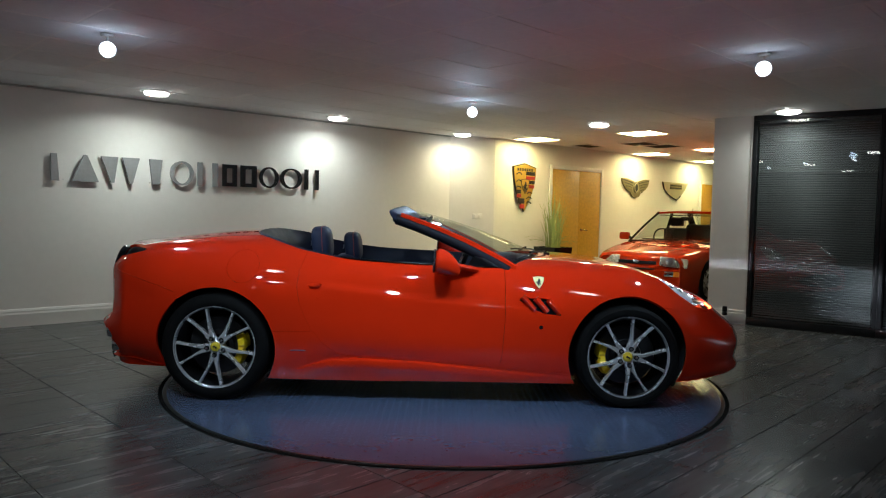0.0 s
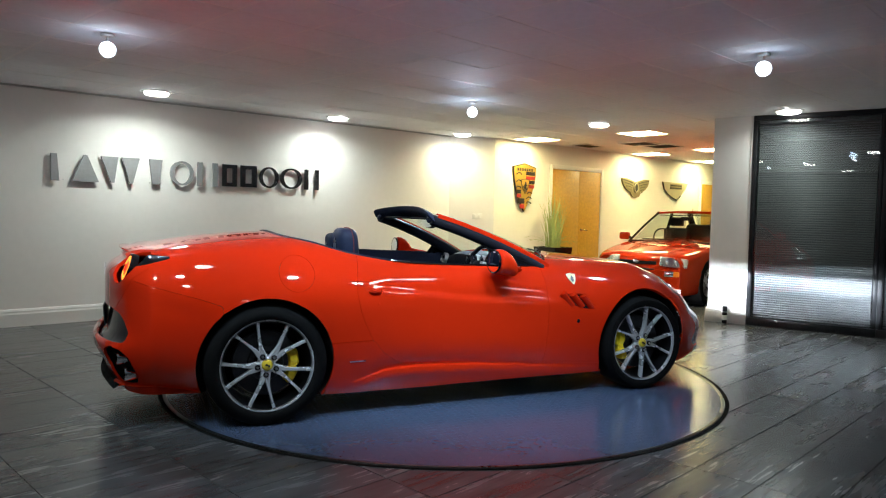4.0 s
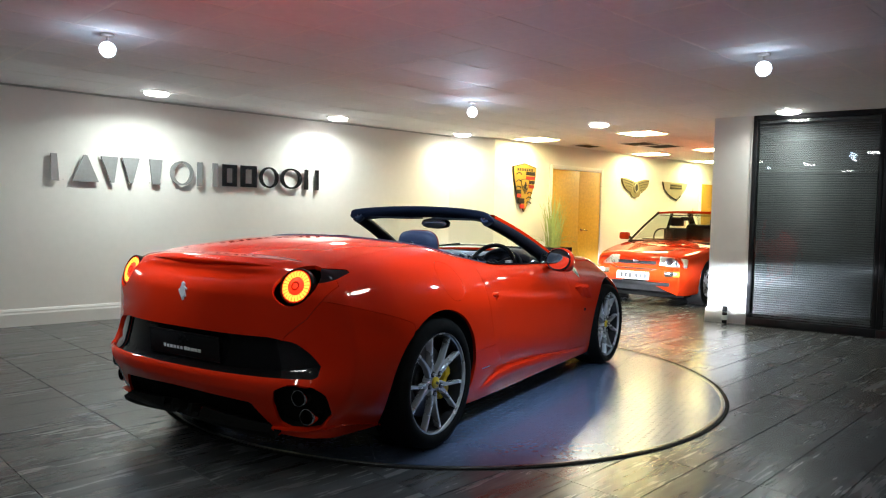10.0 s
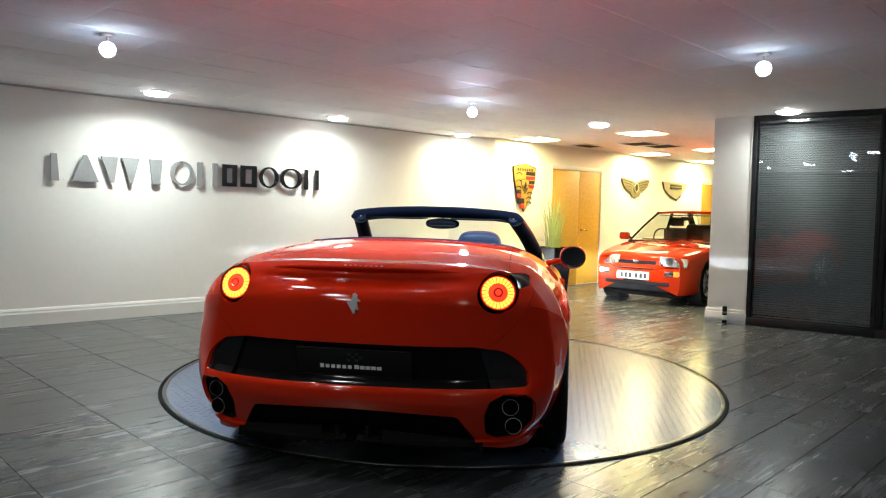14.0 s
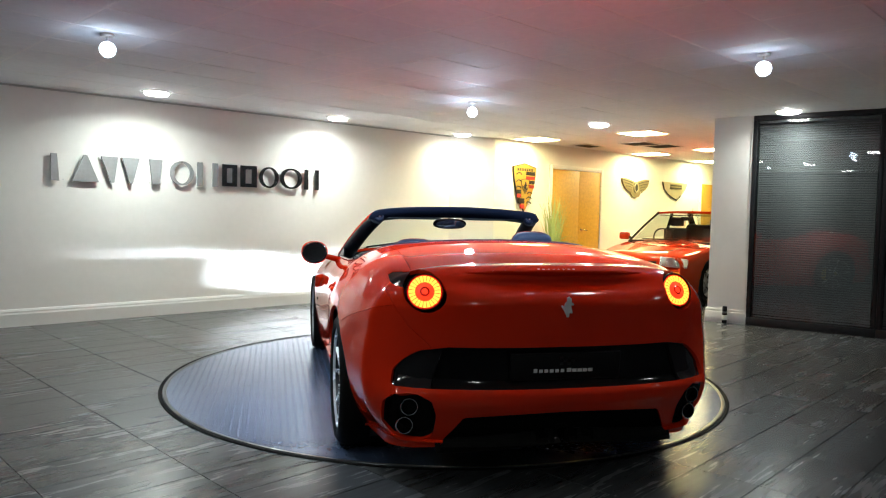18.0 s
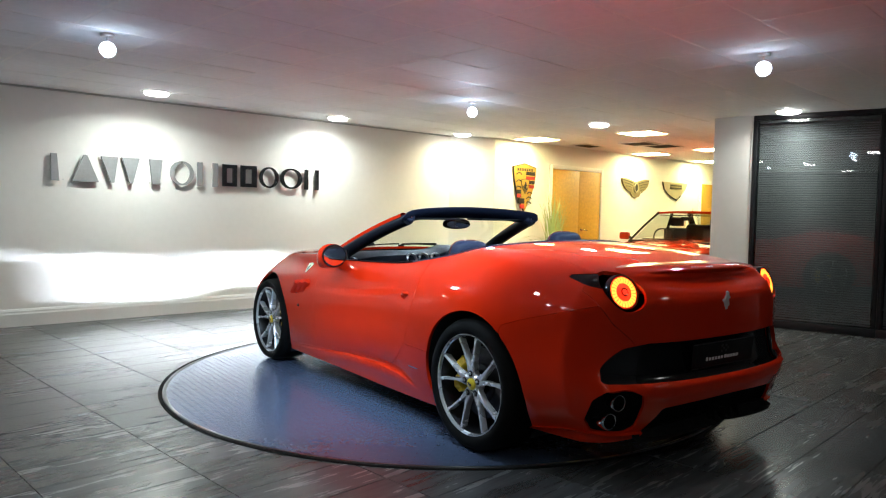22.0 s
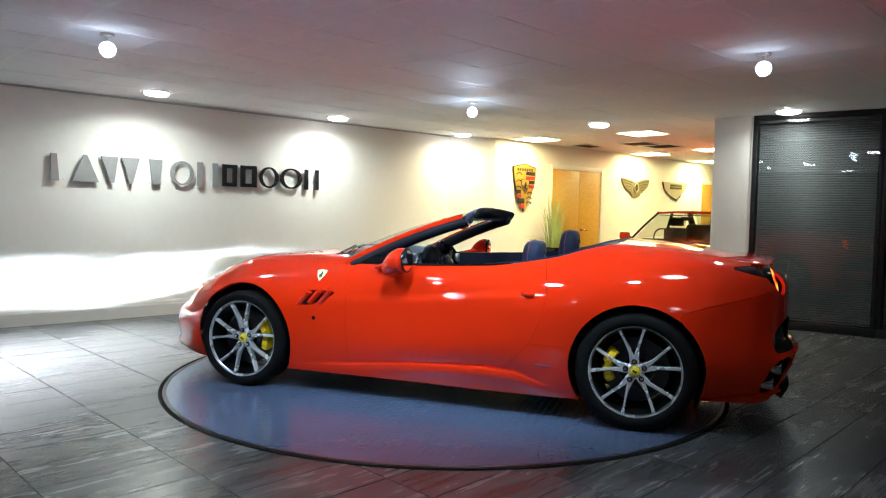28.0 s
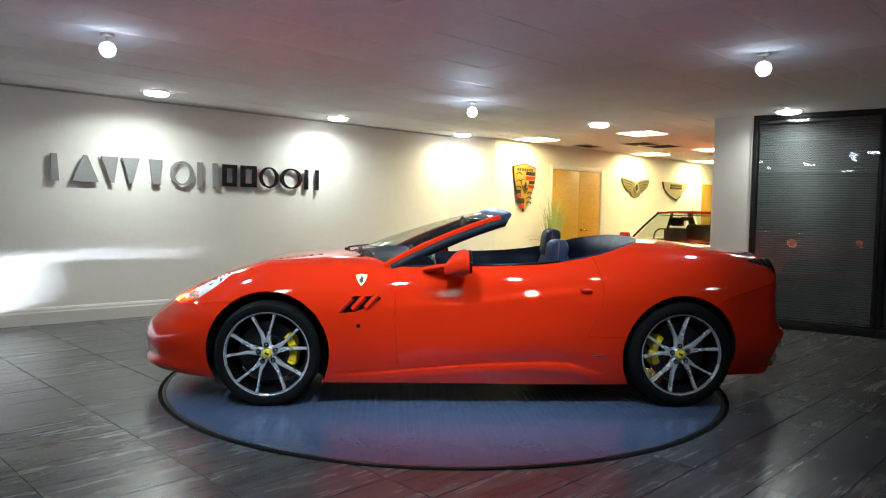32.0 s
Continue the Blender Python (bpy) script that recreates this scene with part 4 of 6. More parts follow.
def build_underside():
    for ax, hz in ((AX_F, HUB_F), (AX_R, HUB_R)):
        for sign in (1, -1):
            bm = bmesh.new()
            n = 28
            out, inn, cap = [], [], []
            for k in range(n + 1):
                a = radians(-33 + 246 * k / n)
                r = ARCH_R + 0.012
                px, pz = ax + r * math.cos(a), hz + r * math.sin(a)
                yo = sign * (min(surf_y(min(max(px, -2.0), 1.6), max(0.2, pz)), 0.94) - 0.012 - 0.45 * max(0, px - 1.58))
                out.append(bm.verts.new((px, yo, pz)))
                inn.append(bm.verts.new((px, sign * 0.58, pz)))
                cap.append(bm.verts.new((ax, sign * 0.58, hz)))
            for k in range(n):
                bm.faces.new((out[k], out[k + 1], inn[k + 1], inn[k]))
                bm.faces.new((inn[k], inn[k + 1], cap[k + 1], cap[k]))
            bmesh.ops.remove_doubles(bm, verts=bm.verts[:], dist=1e-5)
            part("wheel_arch_liner", bm, CARPET, car, "black wheel arch liner")
    bm = bmesh.new()
    add_box(bm, -0.93, 0.93, -0.85, 0.85, 0.145, 0.22)
    add_box(bm, -2.00, 2.05, -0.56, 0.56, 0.175, 0.26)
    add_box(bm, 1.70, 2.00, -0.45, 0.45, 0.155, 0.20)
    part("undertray", bm, RUBBER, car, "black undertray", smooth=False)


build_underside()


# ---------------------------------------------------------------- windscreen
def screen_point(s, t, out=0.0):
    bx, by, bz = 0.850 - 0.265 * s * s, 0.735 * s, 0.938 - 0.048 * s * s
    tx, ty, tz = -0.090 - 0.080 * s * s, 0.585 * s, 1.252 - 0.035 * s * s
    q = 4 * t * (1 - t) * 0.022
    return Vector((bx + (tx - bx) * t + q * 0.35 + out * 0.4, by + (ty - by) * t, bz + (tz - bz) * t + q + out))


def build_screen():
    bm = bmesh.new()
    n, k = 24, 14
    g = [[bm.verts.new(screen_point(0.96 * (-1 + 2 * i / n), 0.01 + 0.97 * j / k)) for j in range(k + 1)] for i in range(n + 1)]
    for i in range(n):
        for j in range(k):
            bm.faces.new((g[i][j], g[i + 1][j], g[i + 1][j + 1], g[i][j + 1]))
    glass = part("windscreen", bm, SCREEN, car, "clear windscreen")
    glass.visible_shadow = False
    for sign in (1, -1):
        path = [screen_point(sign * 1.0, t) for t in np.linspace(-0.03, 1.0, 18)]
        bm = bmesh.new()
        rings = []
        for i, p in enumerate(path):
            d = (path[min(i + 1, 17)] - path[max(i - 1, 0)]).normalized()
            out = Vector((0, sign, 0))
            up = d.cross(out).normalized() * (-sign)
            if up.z < 0:
                up = -up
            w = 0.021 + 0.010 * (1 - i / 17)
            prof = [(0.016, -w), (0.022, -w * 0.3), (0.020, w * 0.5), (0.006, w * 0.85), (-0.016, w * 0.8), (-0.026, w * 0.4)]
            rings.append([bm.verts.new(p + out * a + up * b) for a, b in prof])
        for a, b in zip(rings, rings[1:]):
            for i in range(5):
                bm.faces.new((a[i], a[i + 1], b[i + 1], b[i]))
        bmesh.ops.recalc_face_normals(bm, faces=bm.faces[:])
        part("windscreen_pillar", bm, PAINT, car, "red windscreen pillar")
        inner = [screen_point(sign * 0.965, t) + Vector((-0.034, 0, -0.030)) for t in np.linspace(0.0, 1.0, 16)]
        part("pillar_trim", tube(inner, [0.062 - 0.012 * i / 15 for i in range(16)], 12, flat=0.75), LEATHER_DASH, car, "dark leather pillar trim")
        # quarter light frame in the corner of the door window
        q = [Vector((0.50, sign * 0.755, 0.885)), Vector((0.28, sign * 0.745, 0.885)), Vector((0.33, sign * 0.735, 0.955)), Vector((0.40, sign * 0.735, 0.945))]
        bm = bmesh.new()
        lo, hi = [bm.verts.new(p + Vector((0, -0.006, 0))) for p in q], [bm.verts.new(p + Vector((0, 0.006, 0))) for p in q]
        bm.faces.new(lo), bm.faces.new(hi[::-1])
        for i in range(4):
            bm.faces.new((lo[i], hi[i], hi[(i + 1) % 4], lo[(i + 1) % 4]))
        bmesh.ops.recalc_face_normals(bm, faces=bm.faces[:])
        part("corner_trim", bm, GLOSS_BLACK, car, smooth=False)
    # header rail, padded
    bm = bmesh.new()
    rings = []
    for i in range(41):
        s = -1.04 + 2.08 * i / 40
        c = Vector((-0.125 - 0.085 * s * s, 0.600 * s, 1.243 - 0.030 * s * s - 0.012 * abs(s) ** 6))
        pts = []
        for k in range(14):
            a = 2 * math.pi * k / 14
            end = math.sqrt(max(0.04, 1 - max(0, (abs(s) - 0.94) / 0.102) ** 2))
            wide, high = 0.062 - 0.016 * s ** 4, 0.029 + 0.011 * s ** 4
            px, pz = wide * end * math.copysign(abs(math.cos(a)) ** 0.75, math.cos(a)), high * end * math.copysign(abs(math.sin(a)) ** 0.8, math.sin(a))
            tilt = radians(-27)
            pts.append(bm.verts.new(c + Vector((px * math.cos(tilt) - pz * math.sin(tilt) * -1, 0, -px * math.sin(tilt) * -1 + pz * math.cos(tilt)))))
        rings.append(pts)
    for a, b in zip(rings, rings[1:]):
        for k in range(14):
            bm.faces.new((a[k], a[(k + 1) % 14], b[(k + 1) % 14], b[k]))
    bm.faces.new(rings[0]), bm.faces.new(rings[-1])
    bmesh.ops.recalc_face_normals(bm, faces=bm.faces[:])
    header = part("header_rail", bm, LEATHER, car, "dark blue padded header rail")
    for sign in (1, -1):
        part("latch", lathe([(0, 0.004), (0.018, 0.004), (0.022, 0.010), (0.030, 0.006), (0.036, -0.008)], 24), LEATHER, header, "black roof latch", m=pose(-0.214, sign * 0.553, 1.203, 0, -75))
        part("latch_pin", lathe([(0, 0.012), (0.006, 0.012), (0.008, 0.004)], 12), CHROME, header, "chrome latch pin", m=pose(-0.214, sign * 0.553, 1.203, 0, -75))
        part("sun_visor", box(-0.20, -0.02, min(sign * 0.10, sign * 0.50), max(sign * 0.10, sign * 0.50), 1.190, 1.204, 0.005), LEATHER_DASH, header, m=pose(0.02, 0, -0.002, 0, 0))
    # inside mirror
    bm = bmesh.new()
    bmesh.ops.create_uvsphere(bm, u_segments=24, v_segments=14, radius=1.0)
    for v in bm.verts:
        v.co = Vector((v.co.x * 0.028, 0.128 * math.copysign(abs(v.co.y) ** 0.85, v.co.y), 0.040 * math.copysign(abs(v.co.z) ** 0.8, v.co.z)))
    mir = part("inside_mirror", bm, GLOSS_BLACK, car, "black inside mirror", m=pose(0.01, -0.01, 1.158, 0, -6))
    bm = bmesh.new()
    add_lathe(bm, [(0, 0.002), (1.0, 0.0)], 28)
    for v in bm.verts:
        v.co = Vector((-0.029 - v.co.z, v.co.x * 0.112, v.co.y * 0.030))
    part("mirror_glass", bm, MIRROR, mir)
    part("stalk", tube([(0.01, 0, 0.03), (0.02, 0, 0.045), (0.03, 0, 0.052)], 0.012), GLOSS_BLACK, mir)
    # wipers and cowl
    bm = bmesh.new()
    rows = []
    for i in range(25):
        s = -1 + 2 * i / 24
        p = screen_point(s, -0.005)
        rows.append([bm.verts.new(p + Vector((0.02, 0, -0.004))), bm.verts.new(p + Vector((0.048, 0, -0.014))), bm.verts.new(p + Vector((0.05, 0, -0.05)))])
    for a, b in zip(rows, rows[1:]):
        for i in range(2):
            bm.faces.new((a[i], a[i + 1], b[i + 1], b[i]))
    part("cowl", bm, BLACK_PLASTIC, car, "black cowl strip")
    for y0, y1 in ((-0.10, -0.62), (0.50, -0.02)):
        bm = bmesh.new()
        pa = [screen_point(y / 0.72, 0.05, 0.012) for y in np.linspace(y0, y1, 9)]
        add_tube(bm, pa, 0.006, 6)
        base = screen_point(y0 / 0.72, -0.02, 0.022) + Vector((0.03, 0, 0))
        add_tube(bm, [base, base + Vector((-0.02, 0, 0.012)), pa[4] + Vector((0, 0, 0.012))], 0.008, 6)
        add_box(bm, base.x - 0.02, base.x + 0.02, base.y - 0.02, base.y + 0.02, base.z - 0.03, base.z + 0.006, 0.005)
        part("wiper", bm, BLACK_PLASTIC, car, "black wiper")


build_screen()


# ---------------------------------------------------------------- cockpit
def rim_path():
    """The edge of the cockpit opening, from the right front along the tail to the left front."""
    pts = []
    for x in np.linspace(0.50, -0.35, 26):
        pts.append((x, -(float(f_ys(x)) - 0.025)))
    for k in range(1, 40):
        a = math.pi * k / 40
        c, s = math.cos(a), math.sin(a)
        x = -0.35 - 0.86 * abs(s) ** 0.5
        b = float(f_ys(x)) - 0.025
        pts.append((x, -b * math.copysign(abs(c) ** 0.5, c)))
    for x in np.linspace(-0.35, 0.50, 26):
        pts.append((x, float(f_ys(x)) - 0.025))
    return pts


def build_cockpit():
    pts = rim_path()
    bm = bmesh.new()
    rows = []
    for x, y in pts:
        z = surf_z(x, y)
        rear = min(1, max(0, (-0.25 - x) / 0.5))
        back = min(1, max(0, (-0.95 - x) / 0.2))
        wide = 0.020 + 0.050 * rear
        q = Vector((-0.35 - x, -y, 0)) if x < -0.35 else Vector((0, -y, 0))
        q.normalize()
        p = Vector((x, y, z))
        rows.append([bm.verts.new(v) for v in (p - q * 0.004 + Vector((0, 0, -0.006)), p - q * 0.002 + Vector((0, 0, 0.004)), p + q * 0.010 + Vector((0, 0, 0.008)), p + q * wide * 0.6 + Vector((0, 0, -0.004 - 0.028 * rear)),
                                              p + q * wide + Vector((0, 0, -0.02 - 0.055 * rear)), p + q * (wide + 0.012) + Vector((0, 0, -0.12)), p + q * (wide + 0.03) + Vector((0, 0, -0.62 + 0.25 * back)))])
    for a, b in zip(rows, rows[1:]):
        for i in range(6):
            bm.faces.new((a[i], b[i], b[i + 1], a[i + 1]))
    part("cockpit_surround", bm, LEATHER_DARK, car, "dark blue leather cockpit surround", angle=70)
    for sign in (1, -1):
        xs = np.linspace(0.46, -0.55, 24)
        strip = [Vector((x, sign * (float(f_ys(x)) - 0.020), surf_z(x, float(f_ys(x)) - 0.02) + 0.006)) for x in xs]
        part("window_seal", tube(strip, 0.007, 8), GLOSS_BLACK, door_l if sign > 0 else door_r, "dark window seal")
    part("cabin_floor", box(-1.18, 0.92, -0.70, 0.70, 0.24, 0.27), CARPET, car, "black carpet", smooth=False)
    part("bulkhead", box(0.80, 0.86, -0.66, 0.66, 0.27, 0.86, 0.01), CARPET, car)
    # rear bench behind the seats
    bm = bmesh.new()
    add_box(bm, -1.16, -0.95, -0.52, 0.52, 0.50, 0.86, 0.05)
    add_box(bm, -1.05, -0.72, -0.52, 0.52, 0.38, 0.55, 0.05)
    part("rear_bench", bm, LEATHER_DASH, car, "dark leather rear bench")
    # dashboard
    prof = [(0.93, 0.890), (0.80, 0.918), (0.62, 0.930), (0.50, 0.925), (0.435, 0.900), (0.415, 0.860), (0.425, 0.790), (0.47, 0.70), (0.50, 0.60), (0.60, 0.55), (0.93, 0.55)]
    bm = bmesh.new()
    rows = []
    for i in range(33):
        y = -0.70 + 1.40 * i / 32
        hump = 0.040 * math.exp(-((y + 0.37) / 0.17) ** 4)
        end = 1 - 0.10 * (abs(y) / 0.7) ** 6
        lim = 0.90 - 0.44 * (y / 0.72) ** 2
        rows.append([bm.verts.new((min(px, lim) - hump * 1.2 * (px < 0.55), y * 1.0, (pz + (hump if 0.42 < px < 0.7 else 0)) * (end if pz > 0.8 else 1))) for px, pz in prof])
    for a, b in zip(rows, rows[1:]):
        for i in range(len(prof) - 1):
            bm.faces.new((a[i], a[i + 1], b[i + 1], b[i]))
    bmesh.ops.recalc_face_normals(bm, faces=bm.faces[:])
    dash = part("dashboard", bm, LEATHER_DASH, car, "dark leather dashboard")
    for y, zz in ((-0.64, 0.845), (-0.115, 0.865), (0.0, 0.868), (0.115, 0.865), (0.64, 0.845)):
        m = pose(0.412, y, zz, 0, -80)
        part("air_vent", lathe([(0.036, -0.02), (0.036, 0.012), (0.044, 0.016), (0.050, 0.008), (0.050, -0.02)], 28), STEEL, dash, "round silver air vent", m=m)
    part("gauge_hood", tube([(0.40, -0.37 + 0.15 * math.cos(a), 0.865 + 0.09 * math.sin(a)) for a in np.linspace(0, math.pi, 15)], 0.022, 10), LEATHER_DASH, dash)
    for y in (-0.45, -0.37, -0.29):
        part("gauge", lathe([(0, 0.0), (0.034, 0.0), (0.038, 0.006), (0.041, 0.0)], 24), GLOSS_BLACK, dash, m=pose(0.43, y, 0.875, 0, -75))
    # steering wheel
    m = pose(0.235, -0.365, 0.835, 0, -65)
    ring = [(0.183 * math.cos(a), 0.183 * math.sin(a), 0) for a in np.linspace(0, 2 * math.pi, 41)[:-1]]
    wheel = part("steering_wheel", tube(ring, 0.0165, 10, closed=True), GLOSS_BLACK, car, "black steering wheel", m=m)
    part("airbag_boss", lathe([(0, 0.03), (0.03, 0.029), (0.062, 0.018), (0.068, 0.0), (0.05, -0.03)], 28), LEATHER_DASH, wheel)
    part("column", tube([(0, 0, -0.02), (0, 0, -0.22)], 0.035, 14), LEATHER_DASH, wheel)
    for a in (90, 210, 330):
        c, s = math.cos(radians(a + 90)), math.sin(radians(a + 90))
        part("wheel_spoke", tube([(0.05 * c, 0.05 * s, 0.006), (0.12 * c, 0.12 * s, 0.010), (0.178 * c, 0.178 * s, 0.0)], [0.020, 0.015, 0.018], 8, flat=0.5), LEATHER_DASH, wheel)
    part("wheel_badge", lathe([(0, 0.034), (0.013, 0.033), (0.016, 0.028)], 20), BADGE_YELLOW, wheel)
    # console
    part("console", box(-0.60, 0.46, -0.11, 0.11, 0.27, 0.62, 0.03), LEATHER_DASH, car)
    # seats
    for sign, x0, top in ((-1, -0.735, 1.125), (1, -0.612, 1.065)):
        y0 = 0.375 * sign
        def blob(xa, xb, ya, yb, za, zb, pw, lean=0.0):
            bm = bmesh.new()
            bmesh.ops.create_cube(bm, size=2.0)
            bmesh.ops.subdivide_edges(bm, edges=bm.edges[:], cuts=7, use_grid_fill=True)
            for v in bm.verts:
                p = v.co
                nrm = (abs(p.x) ** pw + abs(p.y) ** pw + abs(p.z) ** pw) ** (1 / pw)
                q = p / nrm
                v.co = Vector(((xa + xb) / 2 + q.x * (xb - xa) / 2 + lean * q.z, (ya + yb) / 2 + q.y * (yb - ya) / 2, (za + zb) / 2 + q.z * (zb - za) / 2))
            return bm
        cushion = part("seat", blob(x0 + 0.08, x0 + 0.62, y0 - 0.25, y0 + 0.25, 0.30, 0.50, 5), LEATHER, car, "dark blue leather seat")
        part("backrest", blob(x0 - 0.10, x0 + 0.09, y0 - 0.245, y0 + 0.245, 0.40, top - 0.175, 4.5, -0.05), LEATHER, cushion)
        rest = part("headrest", blob(x0 - 0.072, x0 + 0.062, y0 - 0.135, y0 + 0.135, top - 0.225, top, 3.6, -0.012), LEATHER, cushion, "dark blue leather headrest")
        loop = [(x0 + 0.012 - 0.012 * math.sin(a), y0 + 0.137 * math.copysign(abs(math.cos(a)) ** 0.6, math.cos(a)), top - 0.112 + 0.114 * math.copysign(abs(math.sin(a)) ** 0.6, math.sin(a))) for a in np.linspace(-0.5, math.pi + 0.5, 30)]
        part("stitching", tube(loop, 0.0028, 6), STITCH, cushion, "red stitching")
        slot = [(-0.020, -0.032), (0.020, -0.032), (0.016, 0.022), (0.0, 0.036), (-0.016, 0.022)]
        part("headrest_slot", prism(slot, 0.006, bevel=0.002), GLOSS_BLACK, cushion, m=pose(x0 - 0.077, y0, top - 0.105, 90, 0, -90))
        part("slot_edge", tube([(p, q, 0.006) for p, q in slot], 0.0035, 6, closed=True), STEEL, cushion, "thin metal slot edge", m=pose(x0 - 0.077, y0, top - 0.105, 90, 0, -90))
    # roll hoops behind the seats, low
    part("gear_paddle", box(0.20, 0.23, -0.55, -0.50, 0.83, 0.90, 0.006), STEEL, car)


build_cockpit()


# ---------------------------------------------------------------- lamps, mirrors, badges
def shield_outline(w, h, n=8):
    pts = [(-w / 2, h * 0.42), (0, h * 0.5), (w / 2, h * 0.42)]
    for k in range(1, n + 1):
        t = k / n
        pts.append((w / 2 * (1 - t ** 1.9), h * 0.42 - t * h * 0.92))
    for k in range(n - 1, 0, -1):
        t = k / n
        pts.append((-w / 2 * (1 - t ** 1.9), h * 0.42 - t * h * 0.92))
    return pts[::-1]


EMBLEM_MARK = [(-0.004, -0.046), (0.006, -0.044), (0.004, -0.020), (0.016, -0.030), (0.022, -0.026), (0.014, -0.004), (0.011, 0.010), (0.026, 0.007), (0.028, 0.013), (0.013, 0.022), (0.015, 0.036), (0.004, 0.046),
         (-0.006, 0.041), (-0.004, 0.027), (-0.014, 0.016), (-0.018, -0.002), (-0.028, 0.008), (-0.031, 0.002), (-0.019, -0.014), (-0.012, -0.028)]


def build_details():
    for sign, side in ((1, "left"), (-1, "right")):
        # tail lamp
        n = Vector((-1, 0.17 * sign, 0.36)).normalized()
        m = Matrix.Translation(Vector((-2.082, 0.620 * sign, 0.893)) - n * 0.006) @ n.to_track_quat("Z", "Y").to_matrix().to_4x4()
        lamp = part("tail_lamp", lathe([(0.0785, -0.02), (0.0795, 0.002), (0.081, 0.007), (0.085, 0.005), (0.0878, -0.006), (0.0878, -0.035), (0.0, -0.035)], 48), GLOSS_BLACK, car, "round lit LED tail lamp", m=m)
        seg = bmesh.new()
        a0, a1 = radians(-6.2), radians(6.2)
        vs = [seg.verts.new((r * math.cos(a), r * math.sin(a), h)) for a in (a0, 0, a1) for r, h in ((0.043, 0.003), (0.058, 0.007), (0.072, 0.003))]
        for i in range(2):
            for j in range(2):
                seg.faces.new((vs[3 * i + j], vs[3 * i + j + 1], vs[3 * i + j + 4], vs[3 * i + j + 3]))
        seg = finish("led_segment", seg, TAIL_HOT)
        for k in range(24):
            part("led_segment", seg, None, lamp, m=pose(0, 0, 0, 0, 0, k * 15))
        part("led_ring", lathe([(0.040, -0.002), (0.0795, -0.002)], 40), RED_LENS, lamp)
        part("centre_lens", lathe([(0, 0.010), (0.02, 0.009), (0.034, 0.005), (0.041, -0.002)], 32), TAIL_GLOW, lamp, "red glowing centre")
        part("centre_ring", lathe([(0.014, 0.0105), (0.018, 0.0135), (0.022, 0.0100)], 24), RED_LENS, lamp)
        panel("lamp_wing", CUT["wing_" + side], GLOSS_BLACK, car, "black gloss trim in front of the tail lamp", push=0.003, gap=0.0, rim=0.01)
        # headlamp
        lens = panel("headlamp", CUT["lamp_" + side], LENS, car, "clear headlamp lens", gap=0.001, rim=0.0)
        lens.visible_shadow = False
        idx = [i for f in CUT["lamp_" + side] for i in f if 1.88 < V[i][0] < 1.98]
        yl = float(np.mean(V[idx][:, 1]))
        panel("headlamp_bowl", [f for f in CUT["lamp_" + side] if all(V[i][0] < 1.84 or V[i][2] > 0.684 for i in f)], LAMP_SILVER, car, "silver headlamp bowl", push=0.014, gap=0.0, rim=0.0)
        panel("headlamp_tray", [f for f in CUT["lamp_" + side] if all(V[i][0] > 1.84 and V[i][2] < 0.618 for i in f)], LAMP_SILVER, car, push=0.004, gap=0.0, rim=0.0)
        panel("headlamp_back", CUT["lamp_" + side], LAMP_SILVER, car, "silver headlamp back", push=0.10, gap=0.0, rim=0.0)
        # two slots, one over the other: a wide low beam, and a narrow bright one just under the cut-off
        xe, ze = 1.765, 0.648
        bm = bmesh.new()
        add_box(bm, xe - 0.012, xe - 0.004, yl - 0.055, yl + 0.055, ze - 0.026, ze + 0.021)
        for zu in (ze, ze + 0.016):
            add_box(bm, xe - 0.004, xe + 0.150, yl - 0.055, yl + 0.055, zu + 0.001, zu + 0.0035)
            add_box(bm, xe + 0.145, xe + 0.150, yl - 0.055, yl + 0.055, zu - 0.0042, zu + 0.0008)
        add_box(bm, xe - 0.004, xe + 0.060, yl - 0.055, yl + 0.055, ze - 0.026, ze - 0.022)
        for y0, y1 in ((yl - 0.055, yl - 0.050), (yl + 0.050, yl + 0.055)):
            add_box(bm, xe - 0.004, xe + 0.095, y0, y1, ze - 0.022, ze + 0.0005)
            add_box(bm, xe - 0.004, xe + 0.135, y0, y1, ze + 0.004, ze + 0.0165)
        unit = part("projector", bm, STEEL, car, "steel headlamp projector", smooth=False)
        for zu, glow, half in ((ze, BEAM, 0.030), (ze + 0.016, BEAM_CORE, 0.046)):
            bm = bmesh.new()
            bm.faces.new([bm.verts.new(p) for p in ((xe, yl - half, zu - 0.0035), (xe, yl + half, zu - 0.0035), (xe, yl + half, zu + 0.0008), (xe, yl - half, zu + 0.0008))])
            part("bulb", bm, glow, unit, "lit white bulb", smooth=False)
        for k, (px, pz) in enumerate(((1.68, 0.775), (1.755, 0.742), (1.83, 0.70))):
            part("lamp_reflector", lathe([(0, 0.016), (0.014, 0.013), (0.021, 0.0), (0.021, -0.02)], 20), CHROME, unit, "chrome lamp reflector", m=pose(px, sign * (abs(yl) + 0.06 - 0.035 * k), pz - 0.012, 0, 60, 0))
        outer = [V[i] for f in CUT["lamp_" + side] for i in f]
        for k in range(8):
            px = 1.62 + 0.034 * k
            near = [p for p in outer if abs(p[0] - px) < 0.012]
            if near:
                mid = sorted(near, key=lambda p: p[2])[len(near) * 2 // 3]
                part("running_led", lathe([(0, 0.004), (0.005, 0.003), (0.007, 0.0)], 10), LED_WHITE, unit, "white running light diode", m=Matrix.Translation((mid[0] - 0.004, mid[1] - sign * 0.006, mid[2] - 0.004)) @ Vector((0.5, sign * 0.6, 0.6)).to_track_quat("Z", "Y").to_matrix().to_4x4())
